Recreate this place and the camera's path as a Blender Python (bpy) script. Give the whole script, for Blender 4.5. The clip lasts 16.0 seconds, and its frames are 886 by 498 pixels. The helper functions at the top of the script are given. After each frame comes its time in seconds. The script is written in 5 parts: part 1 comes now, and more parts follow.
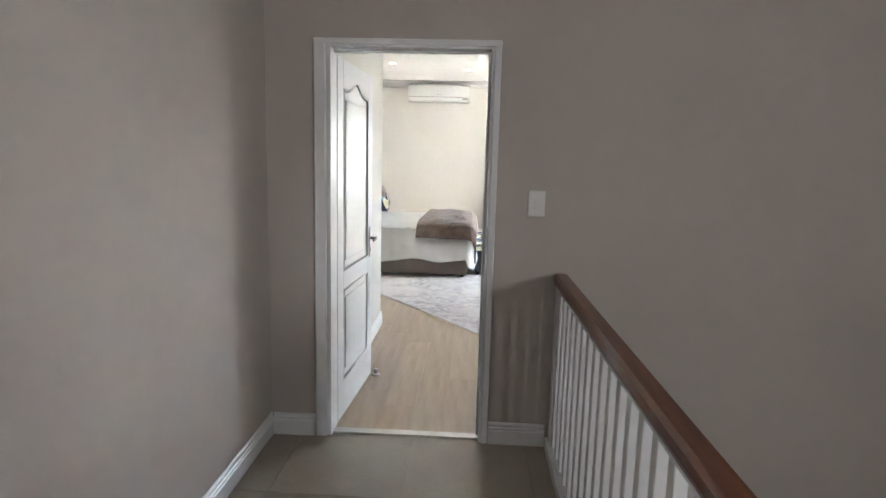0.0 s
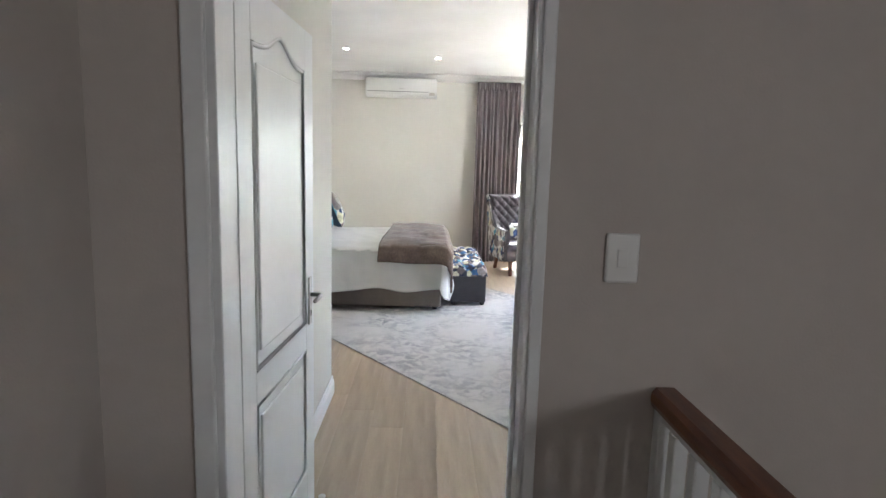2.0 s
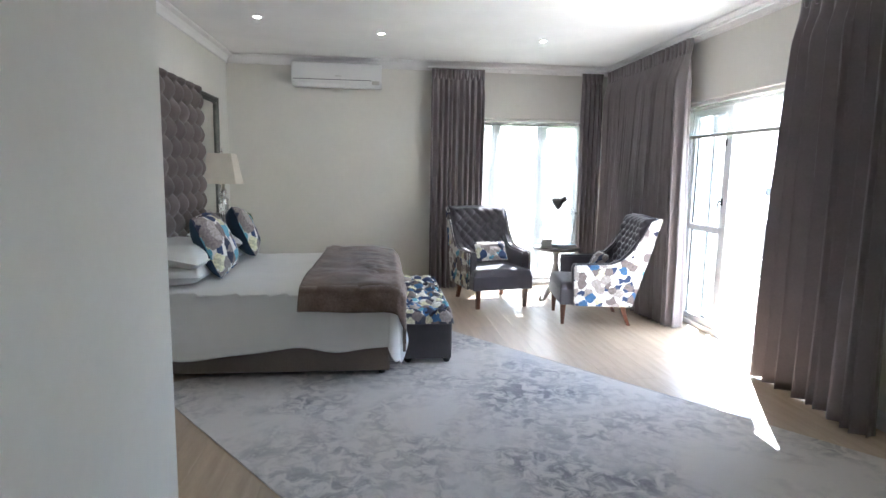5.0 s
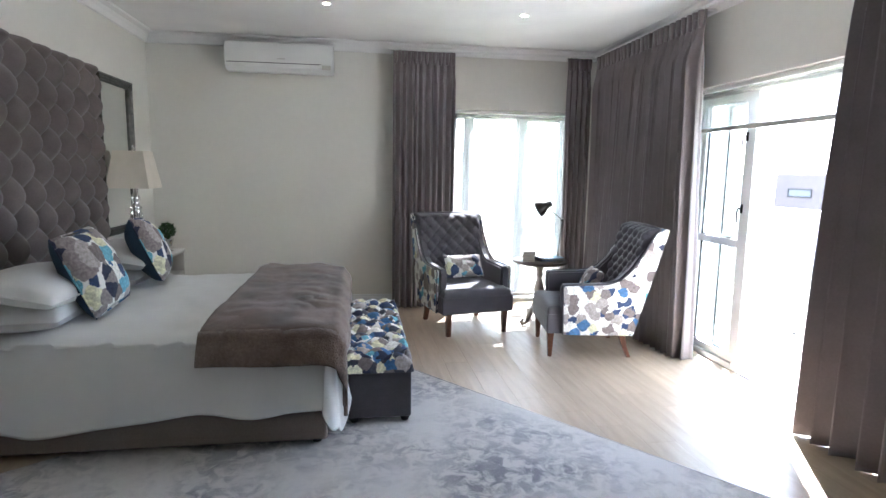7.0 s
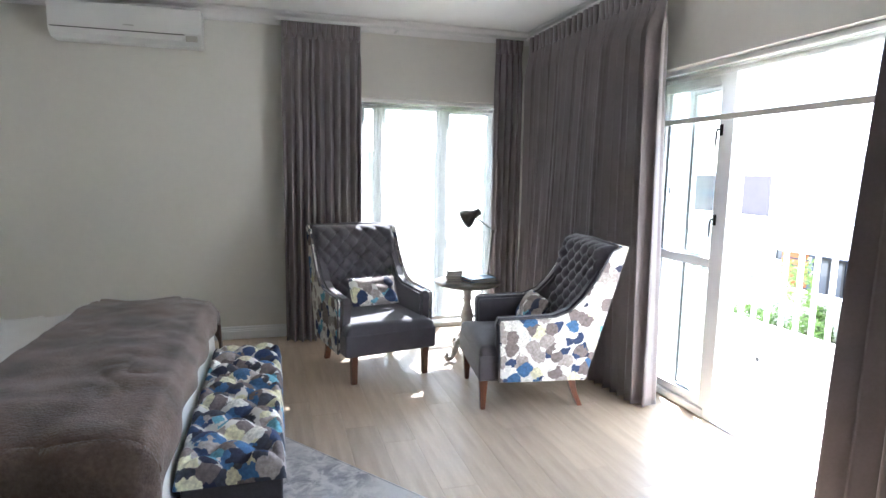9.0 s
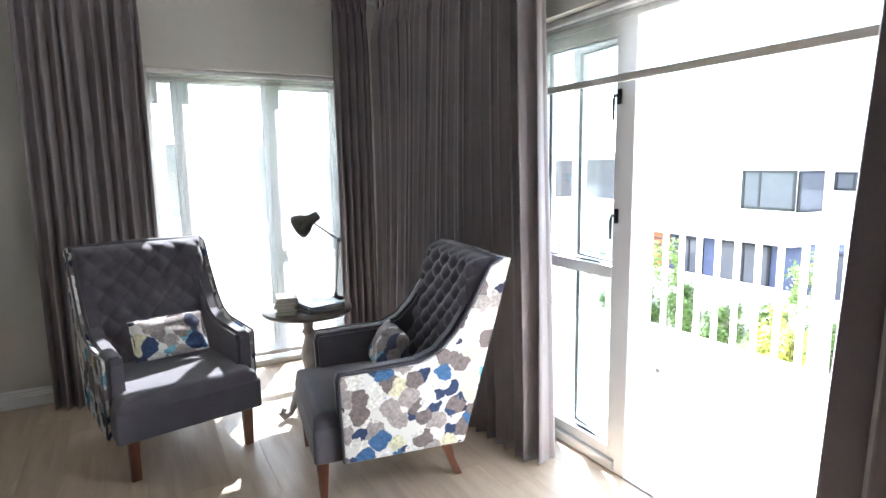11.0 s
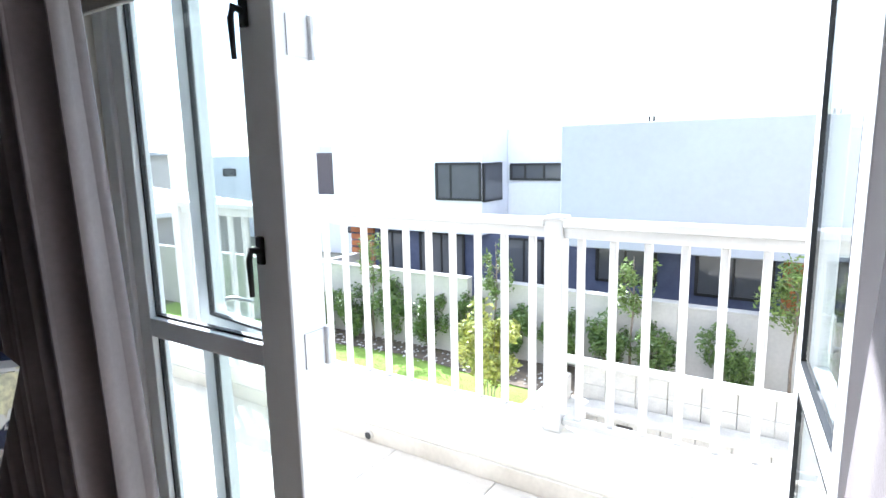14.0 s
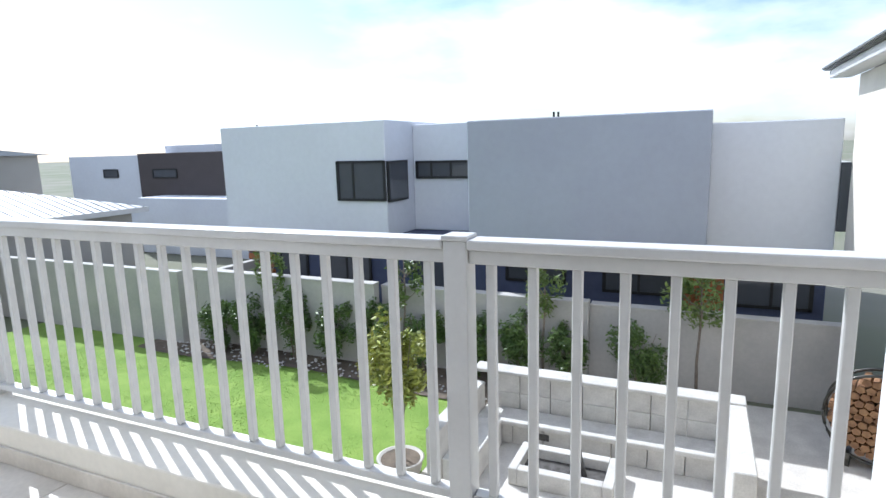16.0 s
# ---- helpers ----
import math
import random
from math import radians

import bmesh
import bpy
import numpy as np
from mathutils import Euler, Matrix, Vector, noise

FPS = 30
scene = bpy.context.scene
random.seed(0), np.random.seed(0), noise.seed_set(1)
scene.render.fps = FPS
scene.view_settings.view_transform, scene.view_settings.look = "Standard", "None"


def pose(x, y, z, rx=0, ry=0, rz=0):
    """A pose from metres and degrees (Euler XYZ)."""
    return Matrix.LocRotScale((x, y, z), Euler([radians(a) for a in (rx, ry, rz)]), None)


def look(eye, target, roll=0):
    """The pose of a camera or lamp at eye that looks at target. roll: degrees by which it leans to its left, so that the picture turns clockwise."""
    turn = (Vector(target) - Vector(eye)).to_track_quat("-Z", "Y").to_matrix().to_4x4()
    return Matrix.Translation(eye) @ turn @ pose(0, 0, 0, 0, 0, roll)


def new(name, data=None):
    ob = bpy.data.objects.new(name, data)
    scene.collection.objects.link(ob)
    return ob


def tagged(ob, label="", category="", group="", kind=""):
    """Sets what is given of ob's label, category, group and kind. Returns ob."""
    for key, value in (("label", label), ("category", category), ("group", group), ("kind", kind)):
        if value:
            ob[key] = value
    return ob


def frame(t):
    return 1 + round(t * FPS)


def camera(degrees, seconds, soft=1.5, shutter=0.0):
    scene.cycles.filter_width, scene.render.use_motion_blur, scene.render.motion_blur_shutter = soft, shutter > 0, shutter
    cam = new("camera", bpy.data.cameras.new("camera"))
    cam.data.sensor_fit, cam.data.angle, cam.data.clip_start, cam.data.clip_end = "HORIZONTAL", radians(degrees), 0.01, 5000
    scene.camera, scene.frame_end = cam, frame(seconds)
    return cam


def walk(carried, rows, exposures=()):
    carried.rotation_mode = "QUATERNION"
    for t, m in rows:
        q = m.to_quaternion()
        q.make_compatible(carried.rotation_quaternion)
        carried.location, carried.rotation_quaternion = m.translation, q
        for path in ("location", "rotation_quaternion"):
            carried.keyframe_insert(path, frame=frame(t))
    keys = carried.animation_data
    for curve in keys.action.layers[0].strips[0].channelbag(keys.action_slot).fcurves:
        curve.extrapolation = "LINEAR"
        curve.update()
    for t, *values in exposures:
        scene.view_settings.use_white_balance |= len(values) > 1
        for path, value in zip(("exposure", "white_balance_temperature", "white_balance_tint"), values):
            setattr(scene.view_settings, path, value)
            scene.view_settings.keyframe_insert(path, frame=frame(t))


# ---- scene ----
cam = camera(75.2, 16.0)
PATH = [
    (0, (0.125, -0.208, 1.484), (0.034, 1.768, 1.187), 1.5),
    (0.5, (0.071, 0.151, 1.492), (0.037, 2.129, 1.196), 1.7),
    (1, (0.04, 0.519, 1.506), (0.045, 2.497, 1.213), 1.7),
    (1.5, (-0.009, 0.886, 1.519), (0.018, 2.865, 1.234), 1.5),
    (2, (-0.058, 1.222, 1.517), (-0.002, 3.201, 1.233), 1.6),
    (2.5, (-0.082, 1.539, 1.526), (-0.006, 3.518, 1.246), 1.5),
    (3, (-0.118, 1.827, 1.543), (-0.008, 3.804, 1.266), 1.7),
    (3.5, (-0.099, 2.087, 1.539), (0.035, 4.064, 1.264), 1.5),
    (4, (-0.07, 2.38, 1.537), (0.092, 4.355, 1.267), 1.3),
    (6.5, (0.203, 3.739, 1.552), (0.488, 5.7, 1.287), 0.9),
    (7, (0.264, 4.007, 1.562), (0.564, 5.966, 1.292), 0.9),
    (7.5, (0.304, 4.297, 1.567), (0.635, 6.25, 1.297), 0.8),
    (8, (0.383, 4.558, 1.575), (0.772, 6.5, 1.303), 0.8),
    (8.5, (0.513, 4.834, 1.577), (0.97, 6.762, 1.305), 0.6),
    (8.7, (0.542, 4.952, 1.571), (1.041, 6.87, 1.303), 0.8),
    (10.8, (1.145, 6.007, 1.576), (2.034, 7.775, 1.284), -0.8),
    (11, (1.22, 6.102, 1.562), (2.159, 7.843, 1.269), -0.9),
    (11.5, (1.4, 6.309, 1.554), (2.456, 7.982, 1.261), -1.2),
    (12, (1.553, 6.492, 1.549), (2.744, 8.071, 1.253), -1.5),
    (12.5, (1.712, 6.645, 1.536), (3.046, 8.104, 1.234), -1.7),
    (13, (1.942, 6.791, 1.534), (3.394, 8.129, 1.221), -1.5),
    (13.5, (2.13, 6.899, 1.537), (3.69, 8.109, 1.214), -0.8),
    (14, (2.34, 6.991, 1.528), (3.991, 8.071, 1.199), -1.2),
    (14.5, (2.55, 7.058, 1.529), (4.253, 8.052, 1.196), -0.9),
    (15, (2.724, 7.1, 1.525), (4.456, 8.042, 1.19), -1.8),
    (15.5, (2.925, 7.19, 1.535), (4.696, 8.053, 1.192), -1.8),
    (16, (3.0, 7.225, 1.531), (4.795, 8.036, 1.185), -1.6),
]
EXPOSURES = [(t, e, k, 10) for t, e, k in ((0.0, 5.75, 6000), (2.0, 5.3, 5900), (3.5, 4.85, 5750), (4.2, 4.65, 5650), (6.5, 4.4, 5600), (8.7, 4.2, 5650), (10.8, 4.05, 5750), (11.0, 3.9, 5750), (11.2, 2.8, 5700), (11.5, 1.95, 5700), (12.0, 1.4, 5650), (12.5, 1.35, 5650), (13.0, 1.8, 5650), (13.5, 2.25, 5650), (14.5, 1.65, 5650), (15.0, 1.15, 5650), (15.5, 0.72, 5650), (16.0, 0.47, 5650))]
walk(cam, [(t, look(eye, target, roll)) for t, eye, target, roll in PATH], EXPOSURES)

# ---- light ----
world = bpy.data.worlds.new("sky")
scene.world = world
world.use_nodes = True
wt = world.node_tree
SUN_TO = Vector((0.47, 0.88, 0.0)).normalized()
SUN_EL = radians(44)
sky = wt.nodes.new("ShaderNodeTexSky")
sky.sky_type = "NISHITA"
sky.sun_disc = False
sky.sun_elevation = SUN_EL
sky.sun_rotation = math.atan2(SUN_TO.x, SUN_TO.y)
# thin clouds mixed over the sky
wco = wt.nodes.new("ShaderNodeTexCoord")
wmap = wt.nodes.new("ShaderNodeMapping")
wmap.inputs["Scale"].default_value = (1.2, 1.2, 3.2)
wno = wt.nodes.new("ShaderNodeTexNoise")
wno.inputs["Scale"].default_value = 1.9
wno.inputs["Detail"].default_value = 7
wra = wt.nodes.new("ShaderNodeValToRGB")
wra.color_ramp.elements[0].position, wra.color_ramp.elements[1].position = 0.42, 0.62
wmi = wt.nodes.new("ShaderNodeMix")
wmi.data_type = "RGBA"
wt.links.new(wco.outputs["Generated"], wmap.inputs["Vector"])
wt.links.new(wmap.outputs["Vector"], wno.inputs["Vector"])
wt.links.new(wno.outputs["Fac"], wra.inputs["Fac"])
wt.links.new(wra.outputs["Color"], wmi.inputs["Factor"])
wt.links.new(sky.outputs["Color"], wmi.inputs["A"])
wmi.inputs["B"].default_value = (9.0, 9.2, 9.6, 1)
wt.links.new(wmi.outputs["Result"], wt.nodes["Background"].inputs["Color"])
wt.nodes["Background"].inputs["Strength"].default_value = 0.12

sun_data = bpy.data.lights.new("sun", "SUN")
sun_data.energy, sun_data.angle, sun_data.color = 4.4, radians(0.5), (1.0, 0.965, 0.91)
sun = new("sun", sun_data)
sun_dir = Vector((SUN_TO.x * math.cos(SUN_EL), SUN_TO.y * math.cos(SUN_EL), math.sin(SUN_EL)))
sun.matrix_world = look((20, 30, 30), Vector((20, 30, 30)) - sun_dir)

# added fill lamp out of view in the stairwell, lifts the landing walls
hall_data = bpy.data.lights.new("landing_window_light", "AREA")
hall_data.shape, hall_data.size, hall_data.size_y = "RECTANGLE", 0.4, 0.7
hall_data.energy, hall_data.color = 1.1, (1.0, 0.95, 0.88)
hall_light = new("landing_window_light", hall_data)
hall_light.matrix_world = look((3.17, -2.2, 1.65), (-0.9, -0.3, 1.2))


# ---- materials ----
def mat(name, col, rough=0.6, metal=0.0, col2=None, scale=6.0, mix=(0.35, 0.65), bump=0.0, bscale=80.0, fine=0.0,
        per_object=0.0, sheen=0.0, stretch=(1, 1, 1), spec=0.5, coat=0.0, island=0.0):
    """A paint, cloth, wood or stone: two colours in broad patches, a fine grain and a fine relief."""
    m = bpy.data.materials.new(name)
    m.use_nodes = True
    nt = m.node_tree
    b = nt.nodes["Principled BSDF"]
    b.inputs["Roughness"].default_value = rough
    b.inputs["Metallic"].default_value = metal
    b.inputs["Specular IOR Level"].default_value = spec
    b.inputs["Sheen Weight"].default_value = sheen
    b.inputs["Coat Weight"].default_value = coat
    b.inputs["Base Color"].default_value = (*col, 1)
    co = nt.nodes.new("ShaderNodeTexCoord")
    mp = nt.nodes.new("ShaderNodeMapping")
    mp.inputs["Scale"].default_value = stretch
    nt.links.new(co.outputs["Object"], mp.inputs["Vector"])
    out = None
    if col2 is None:
        col2 = tuple(c * 0.93 for c in col)
    no = nt.nodes.new("ShaderNodeTexNoise")
    no.inputs["Scale"].default_value, no.inputs["Detail"].default_value = scale, 5
    nt.links.new(mp.outputs["Vector"], no.inputs["Vector"])
    ra = nt.nodes.new("ShaderNodeValToRGB")
    ra.color_ramp.elements[0].position, ra.color_ramp.elements[1].position = mix
    ra.color_ramp.elements[0].color, ra.color_ramp.elements[1].color = (*col, 1), (*col2, 1)
    nt.links.new(no.outputs["Fac"], ra.inputs["Fac"])
    out = ra.outputs["Color"]
    if fine:
        n2 = nt.nodes.new("ShaderNodeTexNoise")
        n2.inputs["Scale"].default_value, n2.inputs["Detail"].default_value = scale * 14, 3
        nt.links.new(mp.outputs["Vector"], n2.inputs["Vector"])
        mr = nt.nodes.new("ShaderNodeMapRange")
        mr.inputs["From Min"].default_value, mr.inputs["From Max"].default_value = 0.3, 0.7
        mr.inputs["To Min"].default_value, mr.inputs["To Max"].default_value = 1 - fine, 1 + fine
        nt.links.new(n2.outputs["Fac"], mr.inputs["Value"])
        vm = nt.nodes.new("ShaderNodeVectorMath")
        vm.operation = "SCALE"
        nt.links.new(out, vm.inputs[0])
        nt.links.new(mr.outputs["Result"], vm.inputs["Scale"])
        out = vm.outputs["Vector"]
    if per_object or island:
        if per_object:
            inf = nt.nodes.new("ShaderNodeObjectInfo")
            rnd = inf.outputs["Random"]
        else:
            inf = nt.nodes.new("ShaderNodeNewGeometry")
            rnd = inf.outputs["Random Per Island"]
        amt = per_object or island
        mr = nt.nodes.new("ShaderNodeMapRange")
        mr.inputs["To Min"].default_value, mr.inputs["To Max"].default_value = 1 - amt, 1 + amt
        nt.links.new(rnd, mr.inputs["Value"])
        vm = nt.nodes.new("ShaderNodeVectorMath")
        vm.operation = "SCALE"
        nt.links.new(out, vm.inputs[0])
        nt.links.new(mr.outputs["Result"], vm.inputs["Scale"])
        out = vm.outputs["Vector"]
    nt.links.new(out, b.inputs["Base Color"])
    if bump:
        n3 = nt.nodes.new("ShaderNodeTexNoise")
        n3.inputs["Scale"].default_value, n3.inputs["Detail"].default_value = bscale, 4
        nt.links.new(mp.outputs["Vector"], n3.inputs["Vector"])
        bp = nt.nodes.new("ShaderNodeBump")
        bp.inputs["Strength"].default_value, bp.inputs["Distance"].default_value = bump, 0.01
        nt.links.new(n3.outputs["Fac"], bp.inputs["Height"])
        nt.links.new(bp.outputs["Normal"], b.inputs["Normal"])
    return m


def mat_floral(name, scale=11.0, ground=(0.8, 0.79, 0.74), margin=0.72):
    """Watercolour blots of blue, taupe, teal and cream on an off-white linen."""
    m = mat(name, (0.8, 0.79, 0.75), 0.85, bump=0.15, bscale=600)
    nt = m.node_tree
    b = nt.nodes["Principled BSDF"]
    co = nt.nodes.new("ShaderNodeTexCoord")
    no = nt.nodes.new("ShaderNodeTexNoise")
    no.inputs["Scale"].default_value, no.inputs["Detail"].default_value = scale * 1.3, 3
    nt.links.new(co.outputs["Object"], no.inputs["Vector"])
    ad = nt.nodes.new("ShaderNodeVectorMath")
    ad.operation = "MULTIPLY_ADD"
    ad.inputs[1].default_value = (0.07, 0.07, 0.07)
    nt.links.new(no.outputs["Color"], ad.inputs[0])
    nt.links.new(co.outputs["Object"], ad.inputs[2])
    vo = nt.nodes.new("ShaderNodeTexVoronoi")
    vo.inputs["Scale"].default_value = scale
    nt.links.new(ad.outputs["Vector"], vo.inputs["Vector"])
    sep = nt.nodes.new("ShaderNodeSeparateColor")
    nt.links.new(vo.outputs["Color"], sep.inputs["Color"])
    ra = nt.nodes.new("ShaderNodeValToRGB")
    cr = ra.color_ramp
    cr.interpolation = "CONSTANT"
    stops = [(0.0, (0.035, 0.06, 0.14)), (0.11, ground), (0.34, (0.20, 0.165, 0.16)), (0.51, (0.06, 0.15, 0.32)),
             (0.57, (0.40, 0.355, 0.335)), (0.71, (0.70, 0.68, 0.48)), (0.78, (0.16, 0.40, 0.52)), (0.84, (0.03, 0.035, 0.07)), (0.91, (0.8, 0.79, 0.74))]
    cr.elements[0].position, cr.elements[0].color = 0.0, (*stops[0][1], 1)
    cr.elements[1].position, cr.elements[1].color = stops[1][0], (*stops[1][1], 1)
    for p, c in stops[2:]:
        e = cr.elements.new(p)
        e.color = (*c, 1)
    nt.links.new(sep.outputs["Red"], ra.inputs["Fac"])
    # paper-white margin between blots
    r2 = nt.nodes.new("ShaderNodeValToRGB")
    r2.color_ramp.elements[0].position, r2.color_ramp.elements[1].position = margin, margin + 0.04
    nt.links.new(vo.outputs["Distance"], r2.inputs["Fac"])
    n2 = nt.nodes.new("ShaderNodeTexNoise")
    n2.inputs["Scale"].default_value, n2.inputs["Detail"].default_value = scale * 5, 4
    nt.links.new(co.outputs["Object"], n2.inputs["Vector"])
    mr = nt.nodes.new("ShaderNodeMapRange")
    mr.inputs["From Min"].default_value, mr.inputs["From Max"].default_value = 0.3, 0.75
    mr.inputs["To Min"].default_value, mr.inputs["To Max"].default_value = 0.7, 1.35
    nt.links.new(n2.outputs["Fac"], mr.inputs["Value"])
    vm = nt.nodes.new("ShaderNodeVectorMath")
    vm.operation = "SCALE"
    nt.links.new(ra.outputs["Color"], vm.inputs[0])
    nt.links.new(mr.outputs["Result"], vm.inputs["Scale"])
    mi = nt.nodes.new("ShaderNodeMix")
    mi.data_type = "RGBA"
    nt.links.new(r2.outputs["Color"], mi.inputs["Factor"])
    nt.links.new(vm.outputs["Vector"], mi.inputs["A"])
    mi.inputs["B"].default_value = (0.78, 0.77, 0.73, 1)
    nt.links.new(mi.outputs["Result"], b.inputs["Base Color"])
    return m


def mat_rug():
    """Faded oriental rug: pale cream ground, worn blue-grey patches broken by a fine fleck."""
    m = mat("rug_wool", (0.5, 0.48, 0.46), 0.95, bump=0.4, bscale=260, sheen=0.2)
    nt = m.node_tree
    b = nt.nodes["Principled BSDF"]
    co = nt.nodes.new("ShaderNodeTexCoord")
    fac = None
    for sc, lo, hi, dist in ((1.1, 0.40, 0.62, 0.6), (11.0, 0.42, 0.56, 0.7)):
        no = nt.nodes.new("ShaderNodeTexNoise")
        no.inputs["Scale"].default_value, no.inputs["Detail"].default_value, no.inputs["Distortion"].default_value = sc, 7, dist
        no.inputs["Roughness"].default_value = 0.65
        nt.links.new(co.outputs["Object"], no.inputs["Vector"])
        mr = nt.nodes.new("ShaderNodeMapRange")
        mr.inputs["From Min"].default_value, mr.inputs["From Max"].default_value = lo, hi
        nt.links.new(no.outputs["Fac"], mr.inputs["Value"])
        if fac is None:
            fac = mr.outputs["Result"]
        else:
            mu = nt.nodes.new("ShaderNodeMath")
            mu.operation = "MULTIPLY"
            nt.links.new(fac, mu.inputs[0])
            nt.links.new(mr.outputs["Result"], mu.inputs[1])
            fac = mu.outputs["Value"]
    mi = nt.nodes.new("ShaderNodeMix")
    mi.data_type = "RGBA"
    nt.links.new(fac, mi.inputs["Factor"])
    mi.inputs["A"].default_value = (0.55, 0.52, 0.49, 1)
    mi.inputs["B"].default_value = (0.19, 0.185, 0.20, 1)
    nt.links.new(mi.outputs["Result"], b.inputs["Base Color"])
    return m


def mat_glass(name, tint=(0.97, 1.0, 0.99)):
    m = bpy.data.materials.new(name)
    m.use_nodes = True
    nt = m.node_tree
    tr = nt.nodes.new("ShaderNodeBsdfTransparent")
    tr.inputs["Color"].default_value = (*tint, 1)
    gl = nt.nodes.new("ShaderNodeBsdfGlossy")
    gl.inputs["Roughness"].default_value = 0.02
    fr = nt.nodes.new("ShaderNodeMapRange")
    lw = nt.nodes.new("ShaderNodeLayerWeight")
    lw.inputs["Blend"].default_value = 0.12
    fr.inputs["To Min"].default_value, fr.inputs["To Max"].default_value = 0.03, 0.7
    nt.links.new(lw.outputs["Facing"], fr.inputs["Value"])
    mx = nt.nodes.new("ShaderNodeMixShader")
    nt.links.new(fr.outputs["Result"], mx.inputs["Fac"])
    nt.links.new(tr.outputs["BSDF"], mx.inputs[1])
    nt.links.new(gl.outputs["BSDF"], mx.inputs[2])
    nt.links.new(mx.outputs["Shader"], nt.nodes["Material Output"].inputs["Surface"])
    return m


def mat_screen():
    """Woven sunscreen cloth of the roller blind: partly see-through, partly diffusing."""
    m = bpy.data.materials.new("blind_screen_cloth")
    m.use_nodes = True
    nt = m.node_tree
    tr = nt.nodes.new("ShaderNodeBsdfTransparent")
    di = nt.nodes.new("ShaderNodeBsdfDiffuse")
    di.inputs["Color"].default_value = (0.30, 0.29, 0.27, 1)
    tl = nt.nodes.new("ShaderNodeBsdfTranslucent")
    tl.inputs["Color"].default_value = (0.42, 0.41, 0.39, 1)
    m1, m2 = nt.nodes.new("ShaderNodeMixShader"), nt.nodes.new("ShaderNodeMixShader")
    m1.inputs["Fac"].default_value, m2.inputs["Fac"].default_value = 0.5, 0.48
    nt.links.new(di.outputs["BSDF"], m1.inputs[1])
    nt.links.new(tl.outputs["BSDF"], m1.inputs[2])
    nt.links.new(tr.outputs["BSDF"], m2.inputs[1])
    nt.links.new(m1.outputs["Shader"], m2.inputs[2])
    nt.links.new(m2.outputs["Shader"], nt.nodes["Material Output"].inputs["Surface"])
    return m


def mat_glow(name, col, strength):
    m = bpy.data.materials.new(name)
    m.use_nodes = True
    b = m.node_tree.nodes["Principled BSDF"]
    b.inputs["Emission Color"].default_value = (*col, 1)
    b.inputs["Emission Strength"].default_value = strength
    return m


def mat_leaf(name, col, col2):
    m = mat(name, col, 0.45, col2=col2, scale=3, island=0.35)
    b = m.node_tree.nodes["Principled BSDF"]
    b.inputs["Transmission Weight"].default_value = 0.0
    return m


WALL = mat("wall_paint", (0.70, 0.68, 0.63), 0.75, col2=(0.675, 0.655, 0.605), scale=1.5, bump=0.06, bscale=160, fine=0.012)
HALLW = mat("landing_wall_paint", (0.50, 0.455, 0.425), 0.7, col2=(0.48, 0.437, 0.407), scale=1.2, bump=0.08, bscale=120, fine=0.012)
CEIL = mat("ceiling_paint", (0.84, 0.83, 0.82), 0.85, scale=1.5, bump=0.04, bscale=200)
WHITE = mat("white_gloss_paint", (0.74, 0.75, 0.76), 0.3, col2=(0.71, 0.72, 0.73), scale=3, bump=0.03, bscale=40, fine=0.01)
ALU = mat("white_aluminium", (0.82, 0.83, 0.84), 0.28, col2=(0.79, 0.80, 0.81), scale=4, bump=0.01, bscale=90)
RAILW = mat("white_rail_enamel", (0.57, 0.56, 0.54), 0.4, col2=(0.52, 0.51, 0.49), scale=3, bump=0.04, bscale=60, fine=0.02)
PLAST = mat("white_plastic", (0.78, 0.78, 0.77), 0.35, scale=3)
BLACK = mat("black_rubber", (0.012, 0.012, 0.013), 0.55, scale=20)
DARKM = mat("dark_bronze_metal", (0.10, 0.095, 0.085), 0.35, 0.85, col2=(0.05, 0.05, 0.045), scale=18, bump=0.08, bscale=60)
STEEL = mat("brushed_steel", (0.55, 0.54, 0.52), 0.3, 0.95, scale=30, fine=0.05)
CHROME = mat("mirror_chrome", (0.75, 0.75, 0.74), 0.08, 1.0, scale=10)
OAKF = mat("oak_laminate", (0.46, 0.36, 0.26), 0.36, col2=(0.37, 0.28, 0.195), scale=4.5, mix=(0.35, 0.7), bump=0.04, bscale=40, fine=0.05,
           per_object=0.09, stretch=(4.5, 0.45, 1), spec=0.45)
TILE = mat("greige_porcelain", (0.34, 0.30, 0.245), 0.38, col2=(0.30, 0.265, 0.215), scale=3, fine=0.04, per_object=0.03, bump=0.02)
TILEB = mat("balcony_tile", (0.62, 0.57, 0.50), 0.55, col2=(0.5, 0.455, 0.39), scale=3, fine=0.05, per_object=0.04, bump=0.06)
GROUT = mat("grout", (0.32, 0.29, 0.25), 0.9, scale=8)
RAILWOOD = mat("red_stained_wood", (0.20, 0.062, 0.022), 0.28, col2=(0.12, 0.034, 0.013), scale=5, stretch=(9, 0.8, 9), fine=0.12, bump=0.05, coat=0.25)
LEGWOOD = mat("mahogany_leg", (0.17, 0.06, 0.028), 0.35, col2=(0.10, 0.035, 0.018), scale=6, stretch=(6, 6, 0.7), fine=0.1, coat=0.2)
CURT = mat("curtain_cloth", (0.215, 0.183, 0.188), 0.6, col2=(0.19, 0.163, 0.168), scale=5, bump=0.12, bscale=500, sheen=0.35, fine=0.05)
HEADB = mat("taupe_velvet", (0.16, 0.132, 0.124), 0.75, col2=(0.13, 0.107, 0.1), scale=7, bump=0.12, bscale=420, sheen=0.12, fine=0.07)
